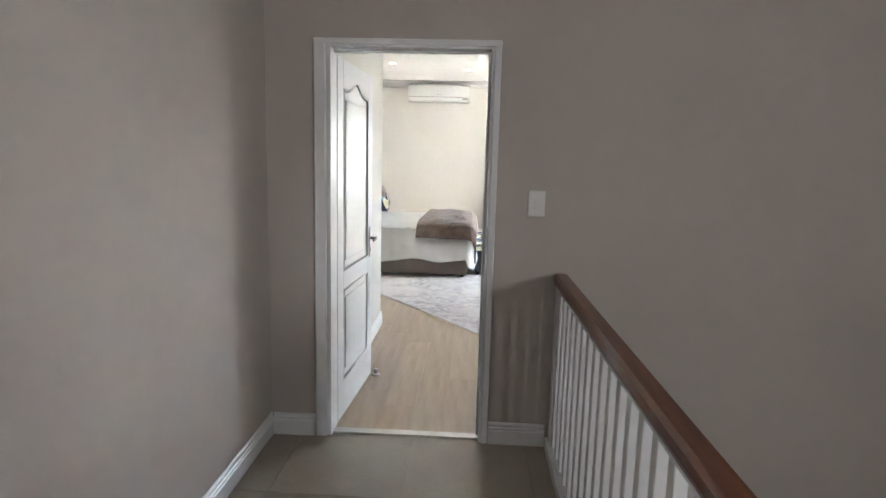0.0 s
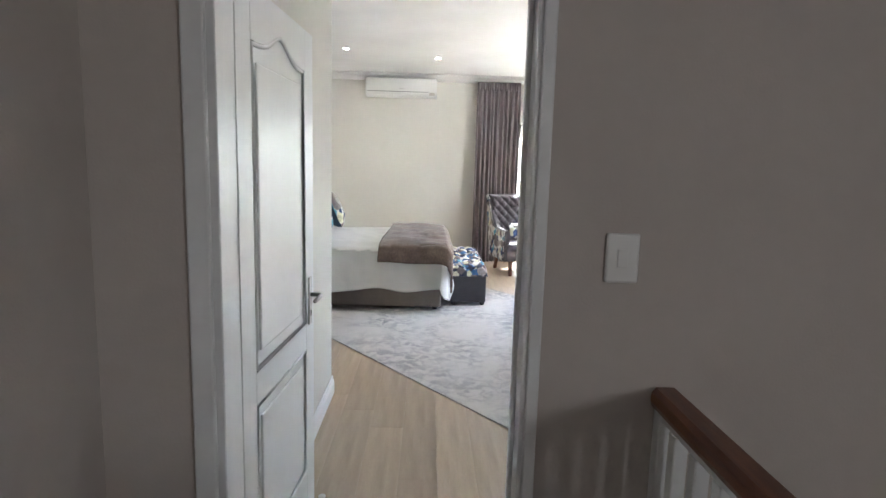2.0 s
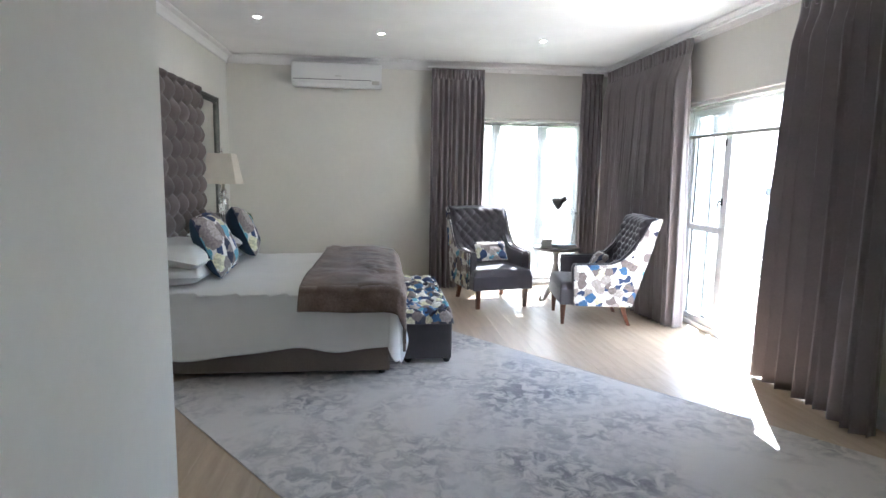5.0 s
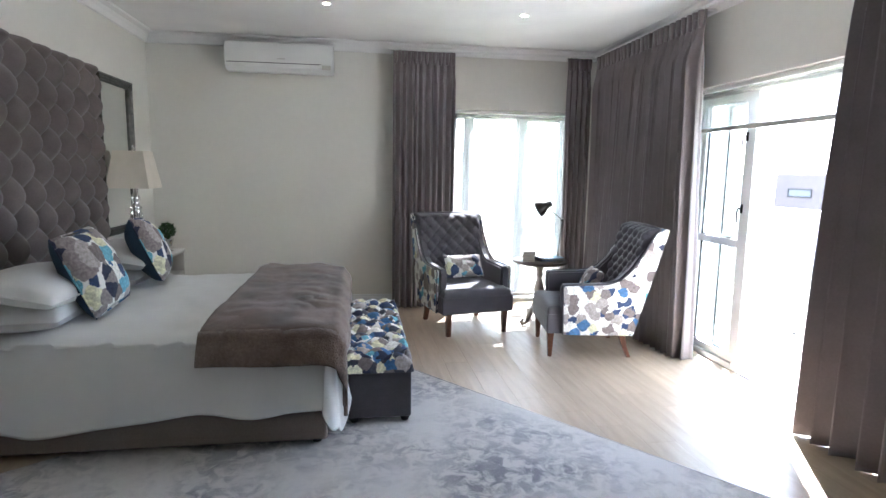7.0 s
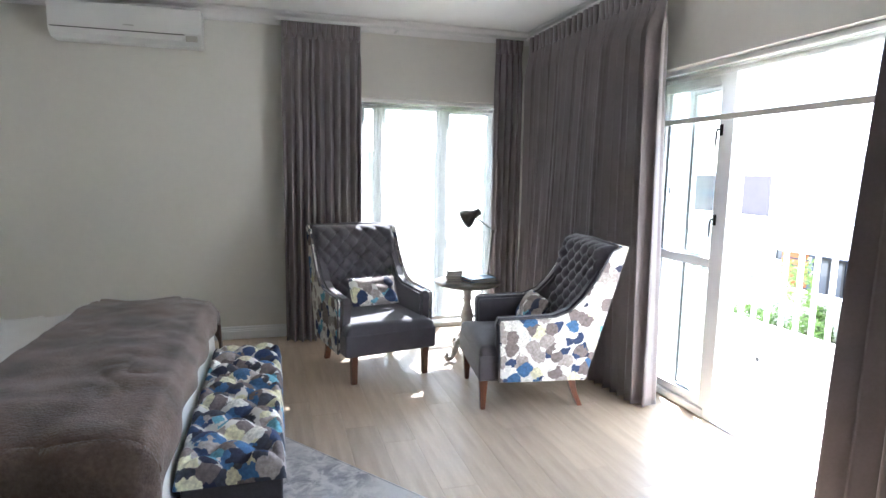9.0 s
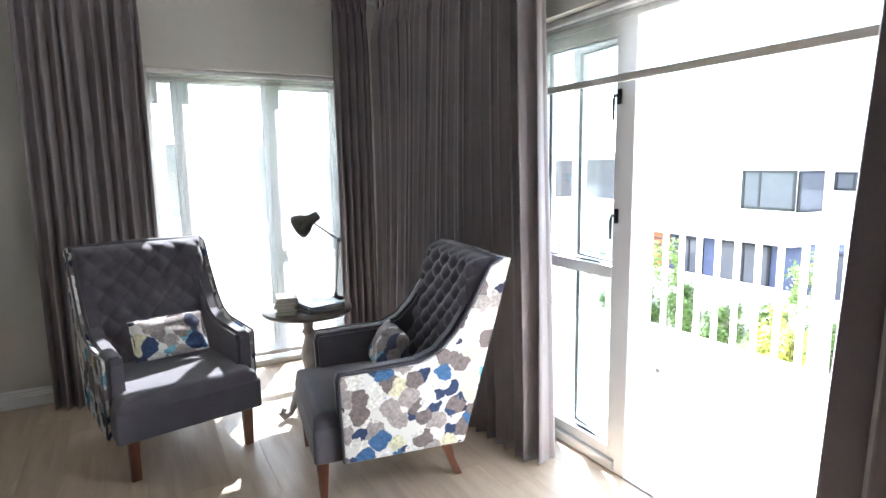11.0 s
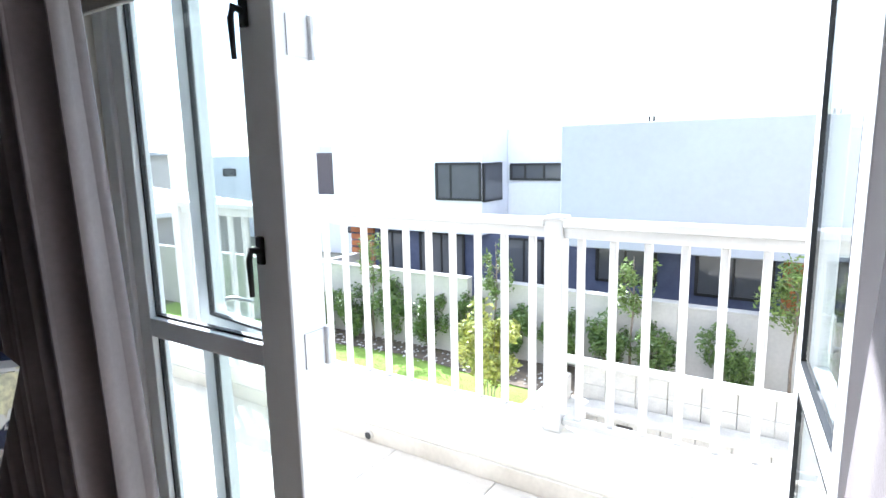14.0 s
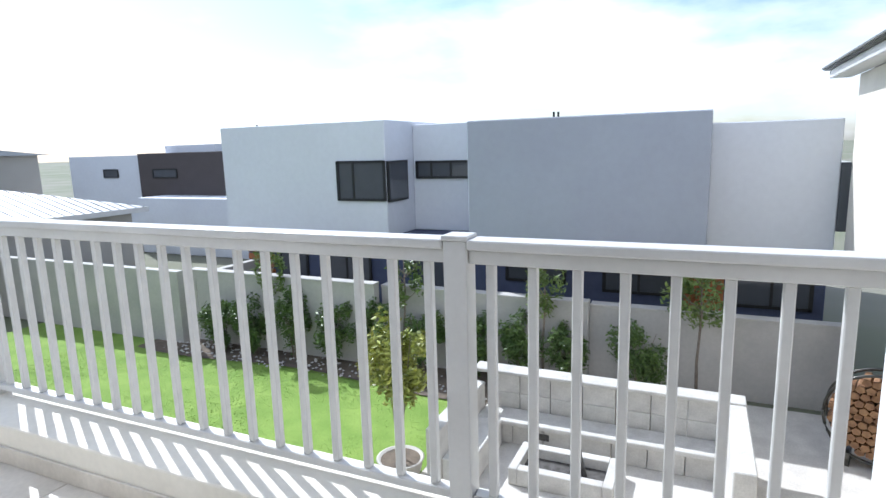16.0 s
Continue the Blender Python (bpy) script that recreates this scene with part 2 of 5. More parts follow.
CHAIRG = mat("charcoal_linen", (0.098, 0.088, 0.102), 0.8, col2=(0.08, 0.072, 0.084), scale=9, bump=0.2, bscale=600, sheen=0.3, fine=0.10)
OTTG = mat("charcoal_base_cloth", (0.06, 0.054, 0.06), 0.8, col2=(0.05, 0.045, 0.05), scale=9, bump=0.2, bscale=600, sheen=0.2, fine=0.1)
BASEG = mat("bed_base_cloth", (0.20, 0.165, 0.145), 0.85, scale=8, bump=0.2, bscale=500, fine=0.07)
LINEN = mat("white_cotton", (0.74, 0.73, 0.71), 0.85, col2=(0.71, 0.70, 0.68), scale=5, bump=0.35, bscale=9, sheen=0.1)
FUR = mat("taupe_plush", (0.17, 0.118, 0.092), 0.85, col2=(0.085, 0.057, 0.043), scale=5, mix=(0.40, 0.68), bump=0.6, bscale=120, sheen=0.25, fine=0.2)
NAVY = mat("slate_blue_cloth", (0.035, 0.07, 0.115), 0.85, scale=9, bump=0.2, bscale=500, fine=0.1)
FLORAL = mat_floral("blot_print_linen", 13, margin=0.65)
FLORALD = mat_floral("dark_blot_print_linen", 13, (0.06, 0.065, 0.085), 0.72)
FLORALC = mat_floral("cushion_blot_print_linen", 11, (0.26, 0.225, 0.215), 0.70)
RUG = mat_rug()
GLASS = mat_glass("clear_glass")
DGLASS = mat("dark_window_glass", (0.085, 0.09, 0.10), 0.06, scale=3)
SCREEN = mat_screen()
MIRROR = mat("mirror_silver", (0.82, 0.84, 0.83), 0.02, 1.0, col2=(0.8, 0.82, 0.81))
SHADE = mat("cream_lampshade", (0.68, 0.62, 0.54), 0.8, scale=8, bump=0.1, bscale=500)
NIGHT = mat("grey_painted_wood", (0.52, 0.50, 0.46), 0.45, scale=5, fine=0.04)
TABLEW = mat("weathered_white_wood", (0.42, 0.39, 0.35), 0.55, col2=(0.26, 0.23, 0.2), scale=9, bump=0.15, bscale=70, fine=0.1)
TABLET = mat("dark_table_top", (0.12, 0.095, 0.08), 0.4, col2=(0.08, 0.065, 0.055), scale=5, stretch=(1, 7, 1), fine=0.1)
PAPER = mat("book_paper", (0.6, 0.56, 0.48), 0.8, stretch=(1, 1, 60), scale=6, col2=(0.4, 0.37, 0.32))
BOOKA = mat("grey_book_cover", (0.30, 0.29, 0.27), 0.5, scale=9)
BOOKB = mat("blue_book_cover", (0.05, 0.11, 0.24), 0.25, col2=(0.25, 0.35, 0.5), scale=7)
GLOW = mat_glow("downlight_lens", (1.0, 0.93, 0.82), 14)
BULBIN = mat("lamp_reflector", (0.5, 0.48, 0.45), 0.3, 0.8)
PLASTER = mat("sunlit_plaster", (0.72, 0.68, 0.60), 0.85, col2=(0.66, 0.62, 0.54), scale=2, bump=0.25, bscale=60, fine=0.03)
HWHITE = mat("house_white_render", (0.66, 0.675, 0.71), 0.85, col2=(0.63, 0.64, 0.675), scale=0.6, bump=0.1, bscale=25, fine=0.02)
HGREY = mat("house_grey_render", (0.35, 0.37, 0.42), 0.85, col2=(0.33, 0.345, 0.395), scale=0.6, bump=0.1, bscale=25, fine=0.02)
HNAVY = mat("house_dark_brick", (0.075, 0.09, 0.15), 0.8, col2=(0.06, 0.07, 0.12), scale=3, bump=0.2, bscale=30, fine=0.08)
HBROWN = mat("house_brown_cladding", (0.075, 0.062, 0.06), 0.8, scale=2, fine=0.08)
HBEIGE = mat("house_beige_render", (0.36, 0.34, 0.31), 0.85, scale=0.7, bump=0.1, bscale=25)
GWALL = mat("garden_wall_render", (0.47, 0.45, 0.42), 0.9, col2=(0.40, 0.385, 0.36), scale=1.1, bump=0.2, bscale=40, fine=0.04)
BLOCK = mat("cement_block", (0.58, 0.56, 0.52), 0.9, col2=(0.47, 0.45, 0.42), scale=4, bump=0.25, bscale=50, fine=0.08, per_object=0.06)
PAVE = mat("paving", (0.60, 0.57, 0.52), 0.9, col2=(0.50, 0.47, 0.43), scale=3, bump=0.2, bscale=50, fine=0.08)
ROOFM = mat("metal_roof_sheet", (0.32, 0.33, 0.34), 0.45, 0.3, scale=2, fine=0.04)
ROOFT = mat("grey_roof_tile", (0.16, 0.165, 0.16), 0.8, scale=5, fine=0.1)
LAWN = mat("lawn_soil_green", (0.15, 0.25, 0.035), 0.95, col2=(0.21, 0.31, 0.055), scale=2, bump=0.3, bscale=50, fine=0.10)
BLADE = mat_leaf("grass_blade", (0.19, 0.32, 0.045), (0.25, 0.38, 0.07))
SOIL = mat("earth", (0.16, 0.125, 0.09), 0.95, col2=(0.10, 0.08, 0.06), scale=5, bump=0.5, bscale=50, fine=0.2)
GROUND = mat("far_ground", (0.20, 0.19, 0.15), 0.95, col2=(0.12, 0.14, 0.07), scale=0.1, bump=0.2, bscale=5)
LEAFG = mat_leaf("hedge_leaf", (0.06, 0.11, 0.025), (0.11, 0.17, 0.04))
LEAFY = mat_leaf("yellow_green_leaf", (0.36, 0.36, 0.07), (0.22, 0.27, 0.055))
LEAFT = mat_leaf("young_tree_leaf", (0.16, 0.22, 0.05), (0.10, 0.16, 0.035))
LEAFP = mat_leaf("topiary_leaf", (0.03, 0.07, 0.02), (0.05, 0.1, 0.025))
BARK = mat("bark", (0.22, 0.18, 0.14), 0.9, col2=(0.13, 0.105, 0.085), scale=15, bump=0.4, bscale=60)
LOGS = mat("cut_firewood", (0.34, 0.19, 0.09), 0.85, col2=(0.2, 0.1, 0.05), scale=12, island=0.3, fine=0.15)
ORANGE = mat("orange_timber", (0.32, 0.11, 0.035), 0.6, col2=(0.22, 0.07, 0.02), scale=5, fine=0.1)
ASH = mat("fire_pit_char", (0.05, 0.045, 0.04), 0.95, col2=(0.1, 0.095, 0.09), scale=9, bump=0.4)
POTM = mat("pot_cement", (0.5, 0.47, 0.42), 0.8, scale=6, fine=0.06)


# ---- mesh helpers ----
def bm_box(bm, x0, x1, y0, y1, z0, z1, bevel=0.0, seg=1):
    """Adds a box, with its own edges rounded, to bm."""
    tmp = bmesh.new()
    bmesh.ops.create_cube(tmp, size=1)
    for v in tmp.verts:
        v.co = Vector((x0 + (v.co.x + 0.5) * (x1 - x0), y0 + (v.co.y + 0.5) * (y1 - y0), z0 + (v.co.z + 0.5) * (z1 - z0)))
    if bevel:
        bmesh.ops.bevel(tmp, geom=tmp.edges[:], offset=bevel, segments=seg, affect="EDGES", profile=0.5)
    me = bpy.data.meshes.new("tmp")
    tmp.to_mesh(me)
    tmp.free()
    bm.from_mesh(me)
    bpy.data.meshes.remove(me)
    return bm


def box(x0, x1, y0, y1, z0, z1, bevel=0.0, seg=1):
    return bm_box(bmesh.new(), x0, x1, y0, y1, z0, z1, bevel, seg)


def lathe(profile, n=20, at=(0, 0, 0)):
    """A turned body from (radius, height) steps."""
    bm = bmesh.new()
    rings = []
    for r, z in profile:
        rings.append([bm.verts.new((at[0] + r * math.cos(2 * math.pi * i / n), at[1] + r * math.sin(2 * math.pi * i / n), at[2] + z)) for i in range(n)])
    for a, b in zip(rings, rings[1:]):
        for i in range(n):
            bm.faces.new((a[i], a[(i + 1) % n], b[(i + 1) % n], b[i]))
    bm.faces.new(list(reversed(rings[0])))
    bm.faces.new(rings[-1])
    return bm


def tube(points, radii, n=8):
    """A round bar along points."""
    bm = bmesh.new()
    pts = [Vector(p) for p in points]
    if not isinstance(radii, (list, tuple)):
        radii = [radii] * len(pts)
    rings = []
    for i, p in enumerate(pts):
        d = (pts[min(i + 1, len(pts) - 1)] - pts[max(i - 1, 0)]).normalized()
        up = Vector((0, 0, 1)) if abs(d.z) < 0.95 else Vector((1, 0, 0))
        a = d.cross(up).normalized()
        b = a.cross(d).normalized()
        rings.append([bm.verts.new(p + (a * math.cos(2 * math.pi * k / n) + b * math.sin(2 * math.pi * k / n)) * radii[i]) for k in range(n)])
    for r0, r1 in zip(rings, rings[1:]):
        for k in range(n):
            bm.faces.new((r0[k], r0[(k + 1) % n], r1[(k + 1) % n], r1[k]))
    bm.faces.new(list(reversed(rings[0])))
    bm.faces.new(rings[-1])
    return bm


def grid(nu, nv, fn, close=False):
    """A sheet of nu x nv cells at fn(u, v), u and v from 0 to 1."""
    bm = bmesh.new()
    vs = [[bm.verts.new(fn(i / nu, j / nv)) for j in range(nv + 1)] for i in range(nu + 1)]
    for i in range(nu):
        for j in range(nv):
            bm.faces.new((vs[i][j], vs[i + 1][j], vs[i + 1][j + 1], vs[i][j + 1]))
    return bm


def prism(outline, axis, a, b, bevel=0.0):
    """An outline in the plane across axis, drawn out from a to b. For x the outline is (y, z), for y (x, z), for z (x, y)."""
    bm = bmesh.new()

    def at(p, h):
        return {"x": (h, p[0], p[1]), "y": (p[0], h, p[1]), "z": (p[0], p[1], h)}[axis]
    va, vb = [bm.verts.new(at(p, a)) for p in outline], [bm.verts.new(at(p, b)) for p in outline]
    n = len(outline)
    fs = [bm.faces.new(va), bm.faces.new(list(reversed(vb)))]
    for i in range(n):
        bm.faces.new((va[i], vb[i], vb[(i + 1) % n], va[(i + 1) % n]))
    bmesh.ops.recalc_face_normals(bm, faces=bm.faces[:])
    if bevel:
        bmesh.ops.bevel(bm, geom=list({e for f in fs for e in f.edges}), offset=bevel, segments=2, affect="EDGES")
    return bm


def obj(name, bm, material, smooth=False, clean=False):
    if clean:
        bmesh.ops.recalc_face_normals(bm, faces=bm.faces[:])
    me = bpy.data.meshes.new(name)
    bm.to_mesh(me)
    bm.free()
    me.materials.append(material)
    if smooth:
        me.polygons.foreach_set("use_smooth", [True] * len(me.polygons))
    return new(name, me)


def part(name, bm, material, parent, label="", smooth=False, clean=False):
    ob = obj(name, bm, material, smooth, clean)
    ob.parent = parent
    if label:
        tagged(ob, label)
    return ob


def thing(name, label, category, group="", kind="", at=None):
    ob = new(name)
    ob.empty_display_size = 0.1
    if at is not None:
        ob.matrix_world = at
    return tagged(ob, label, category, group, kind)


def structure(name, bm, material, label, category, smooth=False):
    return tagged(obj(name, bm, material, smooth), label, category, "", "structure")


def piece(name, mesh, parent, at, turn=0.0):
    ob = new(name, mesh)
    ob.parent = parent
    ob.matrix_basis = pose(*at, 0, 0, turn)
    return ob


def mesh_of(name, bm, material):
    me = bpy.data.meshes.new(name)
    bm.to_mesh(me)
    bm.free()
    me.materials.append(material)
    return me


def smoothstep(a, b, x):
    t = max(0.0, min(1.0, (x - a) / (b - a)))
    return t * t * (3 - 2 * t)


# ---- large structure: bedroom, landing ----
XL, XR, YD, YB, ZC = -1.90, 3.12, 2.86, 10.65, 2.95

structure("wall_west", box(XL - 0.2, XL, 4.9, YB + 0.25, 0, ZC), WALL, "cream painted bedroom wall behind the headboard", "wall")
structure("wall_passage", box(XL - 0.2, -0.67, YD, 4.9, 0, ZC, 0.006), WALL, "cream painted passage wall beside the open door", "wall")
wn = bmesh.new()
bm_box(wn, XL, 1.36, YB, YB + 0.25, 0, ZC)
bm_box(wn, 2.82, 3.38, YB, YB + 0.25, 0, ZC)
bm_box(wn, 1.36, 2.82, YB, YB + 0.25, 2.26, ZC)
bm_box(wn, 1.36, 2.82, YB, YB + 0.25, -0.2, 0.03)
structure("wall_north", wn, WALL, "cream painted bedroom wall with a tall window opening", "wall")
we = bmesh.new()
bm_box(we, XR, 3.38, 8.80, YB, 0, ZC)
bm_box(we, XR, 3.38, YD, 6.42, 0, ZC)
bm_box(we, XR, 3.38, 6.42, 8.80, 2.27, ZC)
structure("wall_east", we, WALL, "cream painted bedroom wall with a balcony door opening", "wall")
ws = bmesh.new()
bm_box(ws, -0.92, -0.63, 2.71, YD, 0, 2.95)
bm_box(ws, 0.235, 3.38, 2.71, YD, -2.9, 2.95)
bm_box(ws, -0.63, 0.235, 2.71, YD, 2.07, 2.95)
structure("wall_south", ws, HALLW, "beige painted wall between landing and bedroom", "wall")
structure("wall_landing_west", box(-1.12, -0.92, -3.2, YD, -0.2, 2.95), HALLW, "beige painted landing wall", "wall")
# the opening is added out of view, sized to let in some sky fill
wse = bmesh.new()
bm_box(wse, 3.18, 3.38, -3.2, -2.4, -2.9, 2.95)
bm_box(wse, 3.18, 3.38, -2.0, 2.71, -2.9, 2.95)
bm_box(wse, 3.18, 3.38, -2.4, -2.0, -2.9, 1.3)
bm_box(wse, 3.18, 3.38, -2.4, -2.0, 2.0, 2.95)
structure("wall_stair_east", wse, HALLW, "beige painted stairwell wall with an added unseen opening for fill light", "wall")
wb = bmesh.new()
bm_box(wb, -1.12, -0.1, -3.2, -3.0, -2.9, 2.95)
bm_box(wb, 1.2, 3.38, -3.2, -3.0, -2.9, 2.95)
bm_box(wb, -0.1, 1.2, -3.2, -3.0, -2.9, 2.95)
structure("wall_landing_south", wb, HALLW, "beige painted end wall of the landing", "wall")
structure("ceiling_bedroom", box(XL - 0.2, 3.38, YD, YB + 0.25, ZC, ZC + 0.2), CEIL, "white painted bedroom ceiling", "ceiling")
structure("ceiling_landing", box(-1.12, 3.38, -3.2, YD, ZC, ZC + 0.2), CEIL, "white painted landing ceiling", "ceiling")
structure("floor_stair_foot", box(0.66, 3.18, -3.0, 2.71, -3.0, -2.9), TILE, "tiled floor at the foot of the stairwell", "floor")
structure("wall_stair_side", box(0.50, 0.66, -3.0, 2.71, -2.9, -0.02), HALLW, "beige painted edge of the landing slab", "wall")

# cornice: coved strip along the bedroom ceiling
cove = [(0, 0), (0.10, 0), (0.095, -0.015), (0.05, -0.03), (0.03, -0.06), (0.015, -0.10), (0, -0.11)]
structure("trim_cornice_north", prism([(YB - a, ZC + b) for a, b in cove], "x", XL, XR), CEIL, "white coved cornice", "cornice")
structure("trim_cornice_west", prism([(XL + a, ZC + b) for a, b in cove], "y", 4.9, YB), CEIL, "white coved cornice", "cornice")
structure("trim_cornice_east", prism([(XR - a, ZC + b) for a, b in cove], "y", YD, YB), CEIL, "white coved cornice", "cornice")
structure("trim_cornice_passage", prism([(-0.67 + a, ZC + b) for a, b in cove], "y", YD, 4.9), CEIL, "white coved cornice", "cornice")


def skirt(name, axis, face, sign, a, b, h=0.12):
    """A moulded skirting board on a wall face; sign is the way into the room."""
    pr = [(0, 0), (0.016, 0), (0.016, h * 0.62), (0.012, h * 0.66), (0.013, h * 0.74), (0.008, h * 0.8), (0.009, h * 0.9), (0.004, h), (0, h)]
    return structure(name, prism([(face + sign * p, z) for p, z in pr], axis, a, b), WHITE, "white moulded skirting board", "skirting")


skirt("baseboard_1", "y", -0.92, 1, -3.0, 2.71)
skirt("baseboard_2", "x", 2.71, -1, -0.904, -0.675)
skirt("baseboard_3", "x", 2.71, -1, 0.255, 0.555)
skirt("baseboard_4", "y", -0.67, 1, 2.95, 4.916)
skirt("baseboard_5", "x", 4.9, 1, XL, -0.67)
skirt("baseboard_6", "x", YB, -1, XL, 1.36)
skirt("baseboard_7", "y", XL, 1, 4.9, YB)
skirt("baseboard_8", "x", YB, -1, 2.82, XR)
skirt("baseboard_9", "y", XR, -1, 8.82, YB)
skirt("baseboard_10", "y", XR, -1, YD, 6.40)

# door lining and architrave
fr = thing("door_frame_1", "white painted timber door frame with moulded architrave", "door frame", kind="structure")
part("jamb", box(-0.63, -0.59, 2.705, 2.865, 0, 2.07, 0.003), WHITE, fr)
part("jamb", box(0.205, 0.235, 2.705, 2.865, 0, 2.07, 0.003), WHITE, fr)
part("head", box(-0.59, 0.205, 2.705, 2.865, 2.035, 2.07, 0.003), WHITE, fr)
part("stop", box(0.193, 0.205, 2.78, 2.81, 0, 2.035, 0.002), WHITE, fr)
part("stop", box(-0.59, 0.193, 2.78, 2.81, 2.023, 2.035, 0.002), WHITE, fr)
for s, y0, y1 in ((1, 2.692, 2.7095), (-1, 2.8605, 2.878)):
    for x0, x1 in ((-0.672, -0.612), (0.217, 0.252)):
        b = box(x0, x1, y0, y1, 0, 2.05, 0.006, 2)
        part("architrave", b, WHITE, fr)
    part("architrave", box(-0.674, 0.254, y0 - 0.0005, y1, 2.045, 2.075, 0.006, 2), WHITE, fr)
structure("door_sill_strip", box(-0.59, 0.205, 2.745, 2.80, -0.004, 0.006, 0.002), STEEL, "metal threshold strip between tile and laminate", "threshold")

# floors: base slabs, pieces follow at the end of the file
structure("floor_bedroom", box(XL, XR + 0.16, 2.80, YB, -0.12, -0.008), GROUT, "light oak laminate plank floor", "floor")
structure("floor_landing", box(-0.92, 0.60, -3.0, 2.80, -0.12, -0.006), GROUT, "large greige porcelain tile floor", "floor")


# ---- open panelled door ----
def panel_door():
    d = thing("door_1", "white panelled door with arched top panel, standing open", "door", kind="structure", at=pose(-0.587, 2.845, 0, 0, 0, 86.5))
    w, h, t = 0.80, 2.02, 0.04
    # local x runs from the hinge along the leaf, -y is the face seen from the room
    bm = bmesh.new()
    bm_box(bm, 0, 0.115, 0, t, 0.008, h, 0.002)
    bm_box(bm, w - 0.115, w, 0, t, 0.008, h, 0.002)
    bm_box(bm, 0.115, w - 0.115, 0, t, 0.008, 0.215)
    bm_box(bm, 0.115, w - 0.115, 0, t, 0.755, 0.86)
    bm_box(bm, 0.115, w - 0.115, 0.010, t - 0.010, 0.2, 1.97)
    # arched top rail
    a = [(0.115, h)]
    n = 24
    for i in range(n + 1):
        u = i / n
        x = 0.115 + u * (w - 0.23)
        bump = math.exp(-((u - 0.5) / 0.2) ** 2) * 0.065
        a.append((x, 1.865 + bump))
    a.append((w - 0.115, h))
    top = prism(a, "y", 0, t)
    me = bpy.data.meshes.new("t")
    top.to_mesh(me)
    top.free()
    bm.from_mesh(me)
    part("leaf", bm, WHITE, d)
    for z0, z1, arch in ((0.215, 0.755, False), (0.86, 1.865, True)):
        for y, yo in ((0.0, -1), (t, 1)):
            # moulded bead round the panel
            path = [(0.122, z0 + 0.007), (w - 0.122, z0 + 0.007)]
            if arch:
                for i in range(n + 1):
                    u = 1 - i / n
                    path.append((0.122 + u * (w - 0.244), 1.858 + math.exp(-((u - 0.5) / 0.2) ** 2) * 0.065))
            else:
                path += [(w - 0.122, z1 - 0.007), (0.122, z1 - 0.007)]
            path.append((0.122, z0 + 0.007))
            part("panel_moulding", tube([(x, y - yo * 0.004, z) for x, z in path], 0.0075, 6), WHITE, d, smooth=True)
            f = 0.055
            part("raised_panel", box(0.115 + f, w - 0.115 - f, (0.002 if yo < 0 else t - 0.012), (0.012 if yo < 0 else t - 0.002), z0 + f, z1 - f, 0.006, 2), WHITE, d)
    for y, s in ((0.0, -1), (t, 1)):
        hd = part("door_handle", box(w - 0.085, w - 0.045, min(y, y + s * 0.006), max(y, y + s * 0.006), 0.85, 1.05, 0.002), STEEL, d, "brushed steel lever handle on a long plate")
        part("lever", tube([(w - 0.065, y, 0.975), (w - 0.065, y + s * 0.045, 0.975), (w - 0.085, y + s * 0.052, 0.975), (w - 0.175, y + s * 0.052, 0.972)],
                           [0.009, 0.009, 0.009, 0.008], 10), STEEL, hd, smooth=True)
        part("keyhole", box(w - 0.069, w - 0.061, min(y + s * 0.0055, y + s * 0.0075), max(y + s * 0.0055, y + s * 0.0075), 0.885, 0.91), BLACK, hd)
    for z in (0.22, 1.78):
        part("hinge", box(-0.004, 0.03, t + 0.0005, t + 0.003, z - 0.05, z + 0.05), STEEL, d, "steel butt hinge")
        part("hinge", tube([(-0.004, t + 0.004, z - 0.05), (-0.004, t + 0.004, z + 0.05)], 0.006, 8), STEEL, d, "steel butt hinge")
    return d


panel_door()
ds = thing("door_stop", "small steel and rubber door stop on the floor", "door stop", at=pose(-0.50, 3.62, 0))
part("base", lathe([(0.03, 0), (0.032, 0.004), (0.028, 0.012), (0.014, 0.018)], 18), STEEL, ds, smooth=True)
part("post", lathe([(0.012, 0.018), (0.012, 0.035), (0.016, 0.036), (0.016, 0.046), (0.010, 0.05)], 14), PLAST, ds, "white rubber buffer", True)

sw = thing("light_switch", "white plastic light switch plate on the landing wall", "switch", at=pose(0.456, 2.71, 1.291))
part("plate", box(-0.044, 0.044, -0.009, 0, -0.066, 0.066, 0.007, 3), PLAST, sw)
part("rocker", box(-0.014, 0.014, -0.0125, -0.0085, -0.024, 0.024, 0.002, 2), PLAST, sw)

# ---- stair balustrade ----
ba = thing("stair_balustrade", "white timber balustrade with a red-stained wooden handrail", "balustrade")
hr = [(0.567, 0.885), (0.562, 0.90), (0.564, 0.925), (0.575, 0.938), (0.625, 0.938), (0.636, 0.925), (0.638, 0.90), (0.633, 0.885)]
part("handrail", prism(hr, "y", -2.98, 2.708, 0.004), RAILWOOD, ba, "glossy red-brown wooden handrail")
part("sub_rail", box(0.58, 0.62, -2.98, 2.68, 0.855, 0.885, 0.003), WHITE, ba)
part("kerb_board", box(0.555, 0.66, -2.98, 2.708, -0.02, 0.05, 0.004), WHITE, ba)
bal = mesh_of("baluster", box(-0.019, 0.019, -0.019, 0.019, 0.05, 0.855, 0.003), WHITE)
for i in range(48):
    piece("baluster", bal, ba, (0.60, 2.60 - i * 0.115, 0))
part("wall_post", box(0.575, 0.625, 2.665, 2.708, 0.05, 0.885, 0.003), WHITE, ba)


